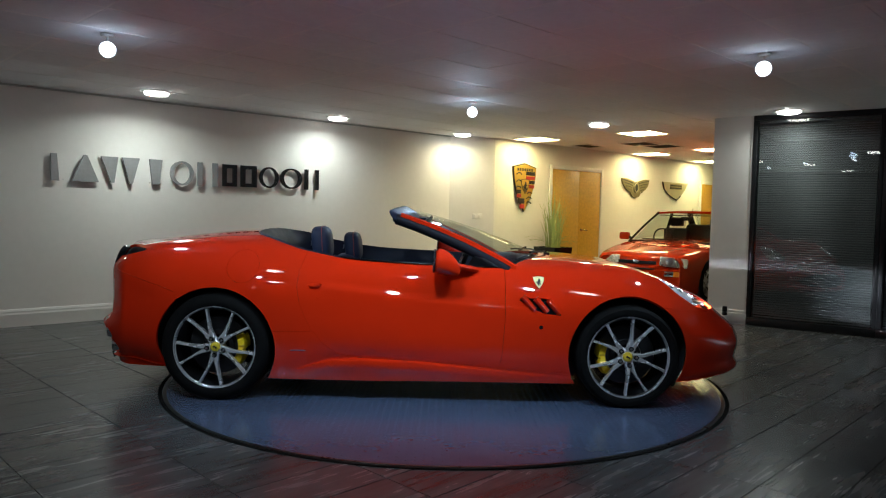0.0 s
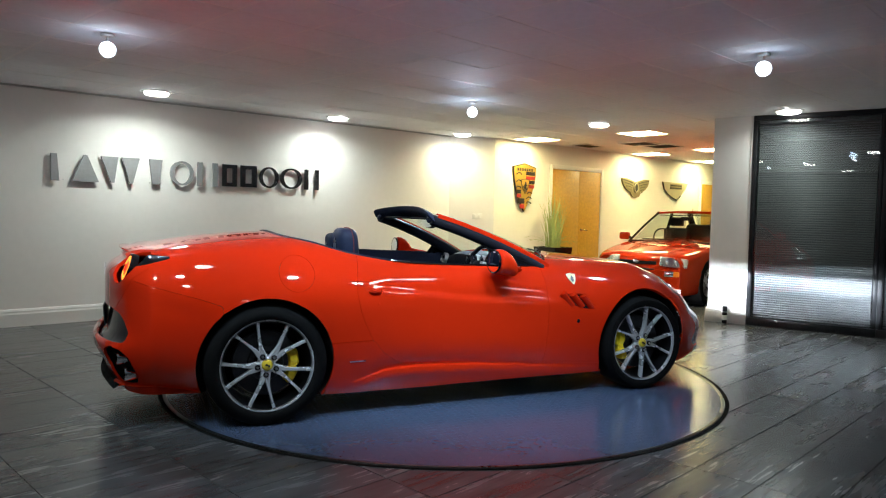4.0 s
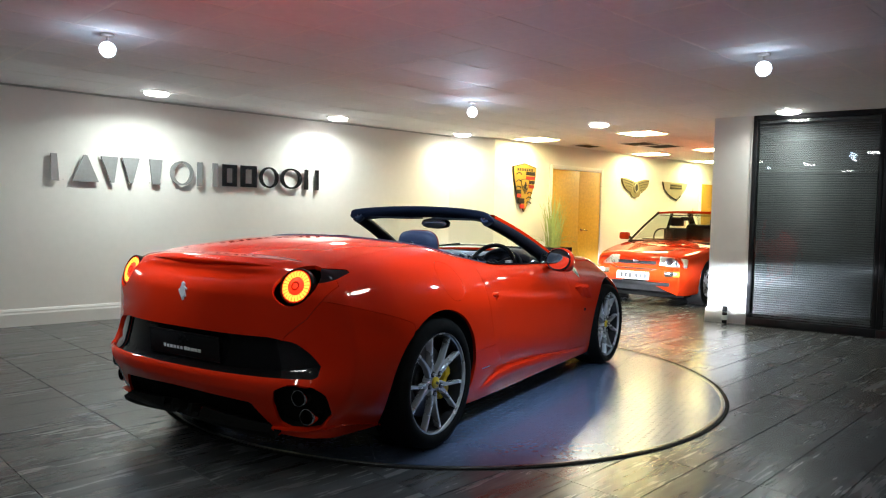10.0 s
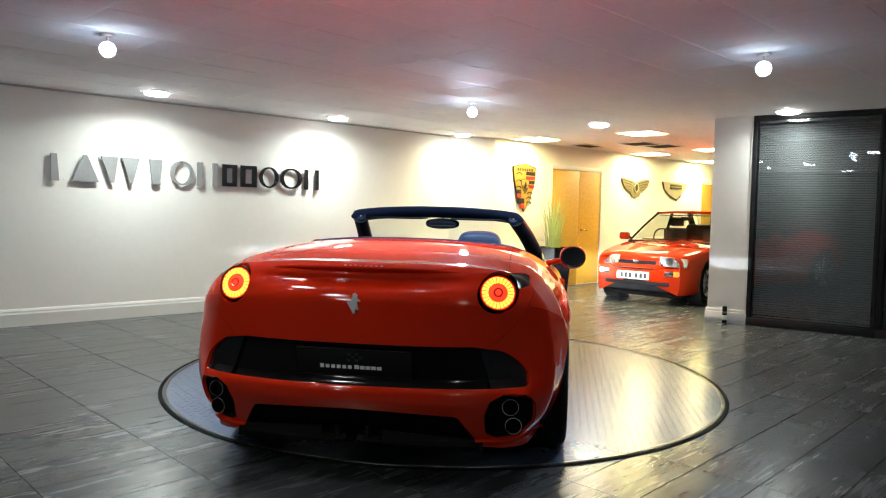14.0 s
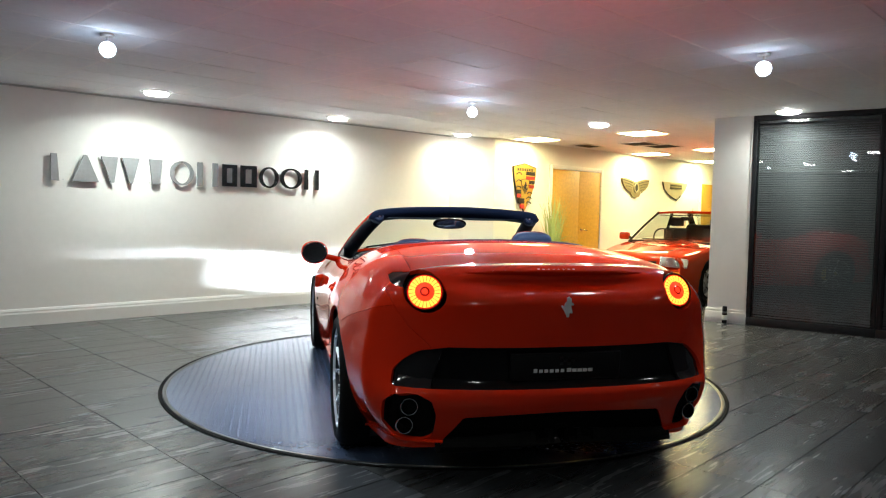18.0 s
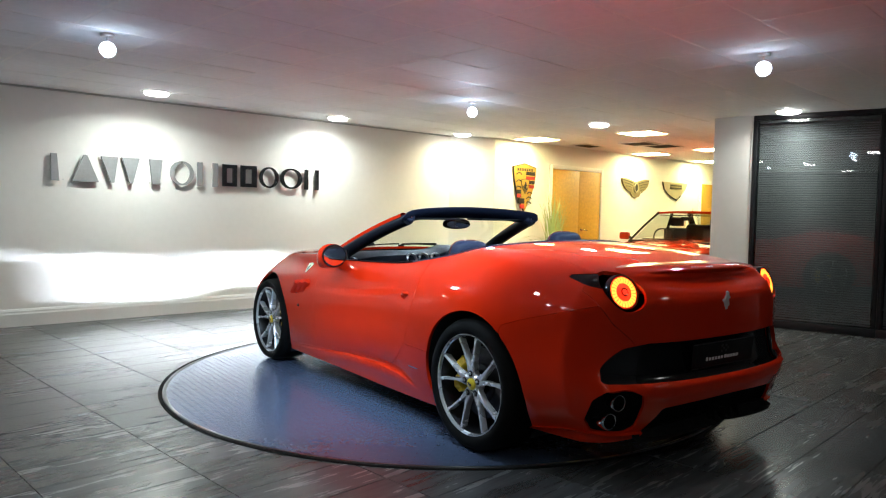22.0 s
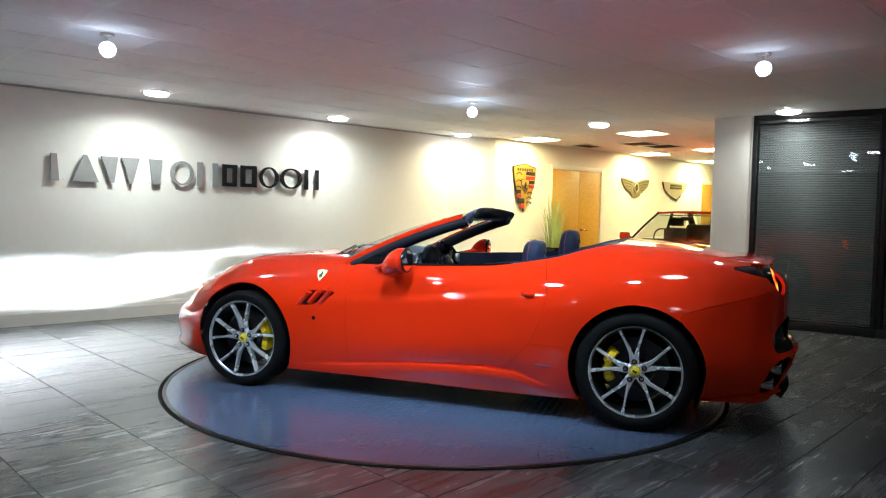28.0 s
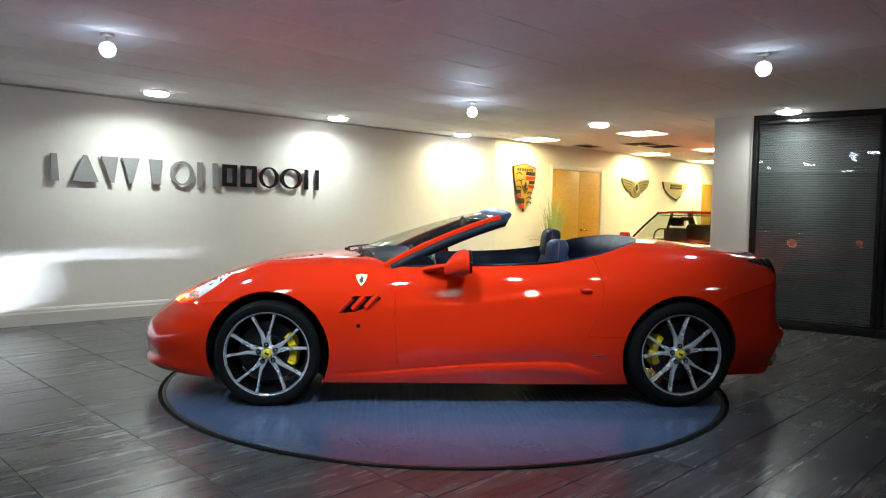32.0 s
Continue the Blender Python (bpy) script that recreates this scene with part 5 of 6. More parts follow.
        # side vent: dark hollow with red fins
        panel("side_vent", CUT["vent_" + side], BLACK_PLASTIC, car, "black side vent hollow", push=0.024, gap=0.0, rim=0.0)
        for k in range(3):
            fx = 0.842 - 0.082 * k
            path = [Vector((fx + 0.042 - 0.075 * t, sign * (surf_y(fx, 0.65) - 0.0175), 0.606 + 0.010 * k + 0.084 * t)) for t in np.linspace(0, 1, 7)]
            part("vent_fin", tube(path, 0.042, 12, flat=0.5), PAINT, car)
        # flank badge, marker, script plate, handle
        m = on_side(0.752, 0.797, sign, 0.001)
        badge = part("shield_badge", prism(shield_outline(0.072, 0.096), 0.003, bevel=0.001), BADGE_YELLOW, car, "small yellow shield badge", m=m)
        part("badge_mark", prism([(x * 0.62, y * 0.62) for x, y in EMBLEM_MARK], 0.002), EMBLEM_BLACK, badge, m=pose(0, 0, 0.003))
        part("badge_edge", tube([(x, y, 0.002) for x, y in shield_outline(0.072, 0.096)], 0.0016, 6, closed=True), CHROME, badge)
        part("marker_lamp", lathe([(0, 0.006), (0.009, 0.005), (0.013, 0.0)], 20), GLOSS_BLACK, car, "small black side lamp", m=on_side(0.765, 0.515, sign))
        part("script_plate", box(-0.050, 0.050, -0.0032, 0.0032, 0.0, 0.002, 0.0005), STEEL, car, "thin silver script", m=on_side(-0.80, 0.335, sign, 0.0005))
        door = door_l if sign > 0 else door_r
        bm = bmesh.new()
        bmesh.ops.create_uvsphere(bm, u_segments=20, v_segments=10, radius=1.0)
        for v in bm.verts:
            v.co = Vector((v.co.x * 0.042, v.co.y * 0.015, -0.006 + max(v.co.z, -0.2) * 0.014))
        part("door_handle", bm, PAINT, door, "red flush door handle", m=on_side(-0.700, 0.757, sign, 0.004))
        panel("handle_recess", CUT["handle_" + side], PAINT, door, "red handle scoop", push=0.018, gap=-0.004, rim=0.0)
        part("door_lock", lathe([(0, 0.002), (0.007, 0.0015), (0.009, 0.0)], 14), PAINT, door, m=on_side(-0.675, 0.68, sign))
        # door mirror
        bm = bmesh.new()
        bmesh.ops.create_uvsphere(bm, u_segments=28, v_segments=18, radius=1.0)
        for v in bm.verts:
            p = v.co
            fx = 0.120 * p.x if p.x > 0 else 0.045 * math.copysign(abs(p.x) ** 0.5, p.x)
            low = max(0, p.x) ** 1.4
            v.co = Vector((fx, 0.092 * math.copysign(abs(p.y) ** 0.85, p.y) * (1 - 0.15 * low), 0.078 * math.copysign(abs(p.z) ** 0.85, p.z) * (1 - 0.1 * low) - 0.050 * low))
        mm = pose(0.115, sign * 0.975, 0.932, 0, 3, -2 * sign) @ Matrix.Scale(1.04, 4)
        mirror = part("door_mirror", bm, PAINT, car, "red door mirror", m=mm)
        bm = bmesh.new()
        add_lathe(bm, [(0, 0.003), (1.0, 0.0)], 30)
        for v in bm.verts:
            v.co = Vector((-0.0485 - v.co.z * 0.5, v.co.x * 0.078, v.co.y * 0.064))
        part("mirror_glass", bm, MIRROR, mirror)
        part("mirror_rim", tube([(-0.043, 0.080 * math.cos(a), 0.067 * math.sin(a)) for a in np.linspace(0, 2 * math.pi, 33)[:-1]], 0.007, 8, closed=True), GLOSS_BLACK, mirror)
        bm = bmesh.new()
        base = Vector((0.33, sign * 0.79, 0.868))
        add_tube(bm, [base, Vector((0.29, sign * 0.83, 0.880)), Vector((0.22, sign * 0.89, 0.897)), Vector((0.15, sign * 0.94, 0.915))], [0.046, 0.044, 0.042, 0.040], 12, flat=0.5)
        part("mirror_arm", bm, PAINT, car)
        # exhausts
        panel("exhaust_surround", CUT["pipe_" + side], RUBBER, car, "black exhaust surround", push=0.045, gap=0.0, rim=-0.032)
        for zz, yy, xx in ((0.395, 0.690, -2.130), (0.302, 0.702, -2.090)):
            part("exhaust_pipe", lathe([(0.034, 0.0), (0.0375, 0.0), (0.040, 0.006), (0.040, 0.012), (0.038, 0.20), (0.035, 0.20), (0.034, 0.02)], 32, closed=True), CHROME, car, "polished exhaust pipe", m=pose(xx + 0.0, sign * yy, zz, 0, 90, -8 * sign))
            # black disc across the pipe stands in for the shade inside it
            part("bore_shade_disc", lathe([(0, 0.06), (0.035, 0.06)], 24), RUBBER, car, m=pose(xx, sign * yy, zz, 0, 90, -8 * sign))
    # tail: emblem, script, number plate, spoiler lip
    n = Vector((-1, 0, 0.12)).normalized()
    m = Matrix.Translation((-2.2135, 0.0, 0.836)) @ pose(0, 0, 0, 90, 0, -90)
    part("emblem", prism([(x, y) for x, y in EMBLEM_MARK], 0.008, bevel=0.002), EMBLEM_SILVER, boot, "small silver emblem", m=m)
    for k in range(8):
        part("script_bar", box(-0.005, 0.005, -0.006, 0.006, 0, 0.003, 0.001), STEEL, boot, "thin silver script bar", m=pose(-2.07, -0.085 + 0.0245 * k, 0.9895, 0, -18))
    plate = part("number_plate", box(-0.26, 0.26, -0.058, 0.058, 0, 0.006, 0.003), BLACK_PLASTIC, rear_panel, "black show plate", m=pose(-2.208, 0.0, 0.573, 90, 0, -90) @ pose(0, 0, 0, 4))
    for k in range(11):
        x0 = -0.152 + 0.0255 * k + (0.004 if k > 5 else 0)
        tall = 0.018 if k in (0, 6) else 0.015
        part("plate_bar", box(x0, x0 + (0.017 if k < 6 else 0.021), -0.028, -0.028 + tall, 0.006, 0.0075), LAMP_SILVER if k < 6 else PLATE_WHITE, plate, "white lettering bar")
    for i in range(4):
        for j in range(3):
            if (i + j) % 2 == 0:
                part("plate_check", box(-0.03 + 0.018 * i, -0.013 + 0.018 * i, 0.004 + 0.013 * j, 0.016 + 0.013 * j, 0.006, 0.007), DISC, plate)
    part("plate_edge", tube([(-0.262, -0.06, 0.004), (0.262, -0.06, 0.004), (0.262, 0.06, 0.004), (-0.262, 0.06, 0.004)], 0.003, 6, closed=True), DISC, plate)
    # spoiler lip along the boot edge
    bm = bmesh.new()
    rows = []
    for k in range(41):
        a = -1 + 2 * k / 40
        y = 0.56 * a
        e = (1 - abs(a) ** 4)
        x = -2.118 + 0.10 * a * a
        z = 0.9675 + 0.014 * e - 0.012 * a * a
        rows.append([bm.verts.new(p) for p in ((x + 0.10, y, z - 0.002), (x + 0.03, y, z + 0.006 * e), (x - 0.018 * e, y, z + 0.010 * e), (x - 0.020 * e, y, z + 0.003 * e), (x + 0.004, y, z - 0.020 * e), (x + 0.06, y, z - 0.05))])
    for a, b in zip(rows, rows[1:]):
        for i in range(5):
            bm.faces.new((a[i], b[i], b[i + 1], a[i + 1]))
    bmesh.ops.recalc_face_normals(bm, faces=bm.faces[:])
    part("spoiler_lip", bm, PAINT, boot)
    # front: grille bars and emblem
    for k in range(5):
        z = 0.26 + 0.035 * k
        wdt = 0.44 * math.sqrt(max(0.05, 1 - ((z - 0.33) / 0.10) ** 2))
        bm = bmesh.new()
        add_tube(bm, [(2.263 - 0.345 * (abs(y) / 0.85) ** 2.4, y, z) for y in np.linspace(-wdt, wdt, 13)], 0.005, 6)
        part("grille_bar", bm, STEEL, car)
    part("nose_badge", prism(shield_outline(0.05, 0.06), 0.004), BADGE_YELLOW, front_bumper, m=pose(2.128, 0, 0.572, 0, 58, 0) @ pose(0, 0, 0, 0, 0, 90))


build_details()


# ---------------------------------------------------------------- things on the walls
WALL_U = ROOM @ pose(0, V_WALL - 0.002, 0, 90, 0, 0)   # x along u, y up, z out of the long wall
FAR_U = ROOM @ pose(0, V_FAR - 0.002, 0, 90, 0, 0)


def build_sign():
    """Eleven flat sign shapes: six of steel, five black, stood off the wall."""
    starts = [-1.806, -1.585, -1.300, -0.858, -0.560, -0.262, 0.056, 0.287, 0.550, 0.838, 1.178, 1.452]
    kinds = "post wedge valley cap ring pair frame frame ring ring pair".split()
    for k, kind in enumerate(kinds):
        x0, x1 = starts[k] + 0.008, starts[k + 1] - 0.014
        z0, z1 = (1.492, 1.772) if k < 6 else (1.505, 1.768)
        mat = LETTER_STEEL if k < 6 else LETTER_BLACK
        w, h = x1 - x0, z1 - z0
        ob = thing("sign_shape", WALL_U @ pose(x0, z0, 0), "flat brushed steel sign shape stood off the wall" if k < 6 else "flat black sign shape stood off the wall", "sign", "wall sign shapes")
        bm = bmesh.new()
        if kind in ("ring", "frame"):
            n = 36 if kind == "ring" else 4
            rings = []
            for fx, fz, zz in ((0.5, 0.5, 0.022), (0.5, 0.5, 0.046), (0.33, 0.42, 0.046), (0.33, 0.42, 0.022)):
                if kind == "frame":
                    fx, fz = (0.44, 0.5) if fx > 0.4 else (0.19, 0.33)
                    rings.append([bm.verts.new((w / 2 + w * fx * a, h / 2 + h * fz * b, zz)) for a, b in ((1, 1), (-1, 1), (-1, -1), (1, -1))])
                    continue
                rings.append([bm.verts.new((w / 2 + w * fx * math.cos(2 * math.pi * i / n), h / 2 + h * fz * math.sin(2 * math.pi * i / n), zz)) for i in range(n)])
            for a, b in zip(rings, rings[1:] + rings[:1]):
                for i in range(n):
                    bm.faces.new((a[i], a[(i + 1) % n], b[(i + 1) % n], b[i]))
        else:
            polys = {"post": [[(0.12, 0), (0.50, 0), (0.40, 1), (0.12, 1)]], "wedge": [[(0.0, 0.0), (1.0, 0.0), (0.57, 1.0), (0.43, 1.0)]],
                     "valley": [[(0.0, 1.0), (0.42, 1.0), (0.32, 0.0), (0.24, 0.0)], [(0.52, 1.0), (0.96, 1.0), (0.78, 0.0), (0.70, 0.0)]], "cap": [[(0.36, 0.0), (0.64, 0.0), (0.76, 1.0), (0.24, 1.0)]],
                     "pair": [[(0.07, 0.0), (0.28, 0.0), (0.28, 1.0), (0.07, 1.0)], [(0.70, 0.0), (0.91, 0.0), (0.91, 1.0), (0.70, 1.0)]]}[kind]
            for n, p in enumerate(polys):
                add_prism(bm, [(x * w, y * h) for x, y in p], 0.024, Matrix.Translation((0, 0, 0.022 + 0.0004 * n)))
        bmesh.ops.recalc_face_normals(bm, faces=bm.faces[:])
        part("face", bm, mat, ob, smooth=kind == "ring", angle=30)
        for fx in (0.28, 0.72):
            part("standoff", tube([(w * fx, h * (0.04 if kind == "ring" else 0.06), 0.0), (w * fx, h * (0.04 if kind == "ring" else 0.06), 0.024)], 0.005, 8), STEEL, ob)


build_sign()


def build_wall_emblems():
    # shield with gold field and dark and red bars
    m = FAR_U @ pose(5.142, 1.680, 0)
    ob = thing("wall_shield", m, "large gold shield emblem with red and black bars on the wall", "wall emblem")
    part("backing", prism(shield_outline(0.56, 0.80, 12), 0.030, bevel=0.006), EMBLEM_BLACK, ob)
    part("field", prism(shield_outline(0.53, 0.765, 12), 0.008, Matrix.Translation((0, 0.001, 0.030)), bevel=0.003), GOLD, ob, "gold field")
    lift = Matrix.Translation((0, 0, 0.038))
    for x0, x1, y0, y1, mat in ((0.02, 0.24, 0.20, 0.26, EMBLEM_BLACK), (0.02, 0.24, 0.13, 0.185, EMBLEM_RED), (0.10, 0.235, 0.06, 0.115, EMBLEM_BLACK), (0.10, 0.225, -0.01, 0.045, EMBLEM_RED),
                                (-0.215, -0.10, -0.10, -0.04, EMBLEM_BLACK), (-0.20, -0.09, -0.165, -0.11, EMBLEM_RED), (-0.18, -0.01, -0.265, -0.18, EMBLEM_BLACK), (-0.12, -0.01, -0.345, -0.275, EMBLEM_RED)):
        part("bar", box(x0, x1, y0, y1, 0, 0.006, 0.002), mat, ob, m=lift)
    for x, y in ((-0.15, 0.22), (-0.15, 0.10), (-0.16, 0.0), (0.11, -0.09), (0.10, -0.17), (0.09, -0.25)):
        part("antler", tube([(x - 0.06, y - 0.012, 0.042), (x - 0.02, y + 0.018, 0.042), (x + 0.03, y + 0.014, 0.042), (x + 0.06, y - 0.010, 0.042)], 0.009, 6), EMBLEM_BLACK, ob)
    inner = part("centre_shield", prism(shield_outline(0.20, 0.24), 0.006, bevel=0.002), GOLD, ob, m=pose(0, 0.02, 0.0385))
    part("centre_edge", tube([(x, y, 0.006) for x, y in shield_outline(0.20, 0.24)], 0.005, 6, closed=True), EMBLEM_BLACK, inner)
    part("centre_mark", prism([(x * 1.8, y * 1.8) for x, y in EMBLEM_MARK], 0.004), EMBLEM_BLACK, inner, m=pose(0, -0.01, 0.006))
    for k in range(7):
        part("top_bar", box(-0.19 + 0.056 * k, -0.158 + 0.056 * k, 0.268, 0.312, 0, 0.003), EMBLEM_BLACK, ob, m=lift)
    # winged emblem
    m = FAR_U @ pose(8.385, 1.80, 0)
    ob = thing("winged_emblem", m, "dull bronze winged emblem with an oval on the wall", "wall emblem")
    for s in (1, -1):
        out = [(0.0, 0.10), (0.10, 0.13), (0.30, 0.17), (0.47, 0.17), (0.43, 0.06), (0.34, -0.03), (0.24, -0.07), (0.17, -0.09), (0.12, -0.17), (0.0, -0.20)]
        bm = bmesh.new()
        add_prism(bm, [(x * s, y) for x, y in (out if s > 0 else out[::-1])], 0.03)
        bmesh.ops.recalc_face_normals(bm, faces=bm.faces[:])
        part("wing", bm, EMBLEM_BRONZE, ob, smooth=False)
        for k in range(5):
            part("feather", tube([(s * (0.10 + 0.02 * k), 0.085 - 0.045 * k, 0.032), (s * (0.26 - 0.01 * k), 0.12 - 0.05 * k, 0.034), (s * (0.43 - 0.055 * k), 0.14 - 0.058 * k, 0.032)], 0.007, 6), EMBLEM_BLACK, ob)
    oval = lathe([(0, 0.044), (0.05, 0.043), (0.085, 0.036), (0.09, 0.0)], 30)
    for v in oval.verts:
        v.co.y *= 1.25
    part("oval", oval, EMBLEM_BLACK, ob)
    part("oval_ring", tube([(0.062 * math.cos(a), 0.085 * math.sin(a), 0.042) for a in np.linspace(0, 2 * math.pi, 25)[:-1]], 0.010, 6, closed=True), EMBLEM_PALE, ob)
    # pale outlined emblem
    m = FAR_U @ pose(9.86, 1.80, 0)
    ob = thing("outlined_emblem", m, "pale outlined shield emblem with a striped panel", "wall emblem")
    out = [(-0.50, 0.16), (-0.44, 0.02), (-0.30, -0.08), (-0.10, -0.16), (0.06, -0.20), (0.20, -0.12), (0.40, 0.02), (0.50, 0.16)]
    part("plate", prism(out, 0.02), EMBLEM_PALE, ob, smooth=False)
    part("edge", tube([(x, y, 0.02) for x, y in out[:6]], 0.013, 6), EMBLEM_BLACK, ob)
    part("panel", box(-0.20, 0.24, 0.02, 0.13, 0.02, 0.028), EMBLEM_BRONZE, ob)
    for k in range(2):
        part("stripe", box(-0.20, 0.24, 0.035 + 0.05 * k, 0.055 + 0.05 * k, 0.028, 0.031), EMBLEM_BLACK, ob)
    # switch on the slanted return
    m = ROOM @ Matrix.Translation((4.21, 3.952, 1.19)) @ pose(0, 0, 0, 0, 0, -26.5) @ pose(0, 0, 0, 90)
    ob = thing("wall_switch", m, "white double wall switch plate", "switch")
    part("plate", box(-0.075, 0.075, -0.044, 0.044, 0.0, 0.010, 0.004), WHITE_PLASTIC, ob)
    for s in (-0.032, 0.032):
        part("rocker", box(s - 0.02, s + 0.02, -0.028, 0.028, 0.010, 0.014, 0.002), WHITE_PLASTIC, ob)


build_wall_emblems()


def build_door(name, u0, u1, top, seam, label):
    ob = thing(name, FAR_U, label, "door", "", "structure")
    fr = 0.07
    for a, b in ((u0 - fr, u0), (u1, u1 + fr)):
        part("architrave", box(a, b, 0.0, top + fr, 0.0, 0.030, 0.006), SKIRT, ob)
    part("head", box(u0, u1, top, top + fr, 0.0, 0.029, 0.006), SKIRT, ob)
    leaves = ((u0 + 0.004, seam - 0.002), (seam + 0.002, u1 - 0.004))
    for k, (a, b) in enumerate(leaves):
        if b - a < 0.1:
            continue
        leaf = part("leaf", box(a, b, 0.008, top - 0.003, 0.0, 0.014, 0.002), OAK, ob, "oak veneered door leaf")
        if k:
            part("rose", lathe([(0, 0.012), (0.024, 0.010), (0.027, 0.0)], 24), BRASS_STEEL, leaf, m=pose(a + 0.07, 0.98, 0.014))
            part("lever", tube([(a + 0.07, 0.98, 0.02), (a + 0.07, 0.98, 0.055), (a + 0.09, 0.98, 0.060), (a + 0.20, 0.975, 0.060)], 0.010, 10), BRASS_STEEL, leaf, "satin lever handle")
            for z in (0.25, 1.05, 1.82):
                part("hinge", tube([(b - 0.002, z - 0.05, 0.018), (b - 0.002, z + 0.05, 0.018)], 0.008, 8), STEEL, leaf)
    return ob


build_door("door_1", 5.86, 7.25, 2.03, 6.62, "closed oak veneered door in a cream frame")
build_door("door_2", 10.95, 12.3, 1.98, 11.7, "closed oak veneered door in a cream frame")


def build_plant():
    ob = thing("potted_grass", ROOM @ pose(5.40, 3.38, 0), "tall green ornamental grass in a square black planter", "plant")
    bm = bmesh.new()
    b, t = 0.18, 0.225
    lo = [bm.verts.new((x * b, y * b, 0)) for x, y in ((-1, -1), (1, -1), (1, 1), (-1, 1))]
    hi = [bm.verts.new((x * t, y * t, 0.72)) for x, y in ((-1, -1), (1, -1), (1, 1), (-1, 1))]
    hi2 = [bm.verts.new((x * (t - 0.03), y * (t - 0.03), 0.72)) for x, y in ((-1, -1), (1, -1), (1, 1), (-1, 1))]
    ins = [bm.verts.new((x * (t - 0.035), y * (t - 0.035), 0.66)) for x, y in ((-1, -1), (1, -1), (1, 1), (-1, 1))]
    bm.faces.new(lo[::-1])
    for p, q in ((lo, hi), (hi, hi2), (hi2, ins)):
        for i in range(4):
            bm.faces.new((p[i], p[(i + 1) % 4], q[(i + 1) % 4], q[i]))
    bmesh.ops.bevel(bm, geom=bm.edges[:], offset=0.006, segments=1, affect="EDGES")
    bmesh.ops.recalc_face_normals(bm, faces=bm.faces[:])
    part("planter", bm, GLOSS_BLACK, ob, "black square planter")
    part("soil", box(-0.192, 0.192, -0.192, 0.192, 0.62, 0.675), SOIL, ob, smooth=False)
    rnd = random.Random(5)
    for k in range(120):
        a, r = rnd.uniform(0, 2 * math.pi), rnd.uniform(0, 0.13)
        h = rnd.uniform(0.45, 0.98) if k % 8 else rnd.uniform(0.25, 0.5)
        lean = rnd.uniform(0.03, 0.20) if k % 8 else rnd.uniform(0.25, 0.42)
        bx, by = r * math.cos(a), r * math.sin(a)
        da = a + rnd.uniform(-0.7, 0.7)
        w = rnd.uniform(0.005, 0.010)
        bm = bmesh.new()
        rows = []
        for i in range(7):
            t = i / 6
            droop = -0.25 * lean * t ** 3 if k % 8 else -0.55 * h * t ** 3
            c = Vector((bx + lean * t ** 1.8 * math.cos(da), by + lean * t ** 1.8 * math.sin(da), 0.665 + h * t + droop))
            ww = w * (1 - t ** 2.2) + 0.0006
            sx, sy = -math.sin(da) * ww, math.cos(da) * ww
            rows.append([bm.verts.new(c + Vector((-sx, -sy, 0))), bm.verts.new(c + Vector((0, 0, -0.003))), bm.verts.new(c + Vector((sx, sy, 0)))])
        for p, q in zip(rows, rows[1:]):
            for i in range(2):
                bm.faces.new((p[i], p[i + 1], q[i + 1], q[i]))
        part("blade", bm, LEAF, ob)


build_plant()


def build_vents():
    for u, v, w, d in ((6.27, 3.40, 0.50, 0.30), (6.45, 2.50, 0.50, 0.50), (7.02, 2.42, 0.50, 0.50)):
        ob = thing("ceiling_vent", ROOM @ pose(u, v, CEIL, 0, 0, 3), "square slatted air vent in the ceiling", "air vent", "ceiling vents")
        bm = bmesh.new()
        for x0, x1, y0, y1 in ((-w / 2, w / 2, -d / 2, -d / 2 + 0.025), (-w / 2, w / 2, d / 2 - 0.025, d / 2), (-w / 2, -w / 2 + 0.025, -d / 2 + 0.025, d / 2 - 0.025), (w / 2 - 0.025, w / 2, -d / 2 + 0.025, d / 2 - 0.025)):
            add_box(bm, x0, x1, y0, y1, -0.012, 0.004)
        part("frame", bm, WHITE_PLASTIC, ob, smooth=False)
        part("backing", box(-w / 2 + 0.02, w / 2 - 0.02, -d / 2 + 0.02, d / 2 - 0.02, -0.001, 0.003), EMBLEM_BLACK, ob, smooth=False)
        n = int((w - 0.05) / 0.04)
        for k in range(n):
            x = -w / 2 + 0.045 + 0.04 * k
            part("slat", box(-0.012, 0.012, -d / 2 + 0.026, d / 2 - 0.026, -0.0012, 0.0012), DISC, ob, m=pose(x, 0, -0.006, 0, 35), smooth=False)


build_vents()


def build_can():
    m = GLASS @ pose(1.057, GW - 0.075, 0)
    ob = thing("spray_can", m, "small black spray can standing on the floor by the pillar", "can")
    part("body", lathe([(0, 0.001), (0.026, 0.001), (0.029, 0.006), (0.029, 0.125), (0.024, 0.138), (0, 0.138)], 28), GLOSS_BLACK, ob)
    part("label_band", lathe([(0.0294, 0.045), (0.0296, 0.046), (0.0296, 0.10), (0.0294, 0.101)], 28), PLATE_WHITE, ob, "pale label band")
    part("cap", lathe([(0, 0.205), (0.022, 0.205), (0.026, 0.198), (0.027, 0.142), (0.0, 0.14)], 28), BLACK_PLASTIC, ob)


build_can()


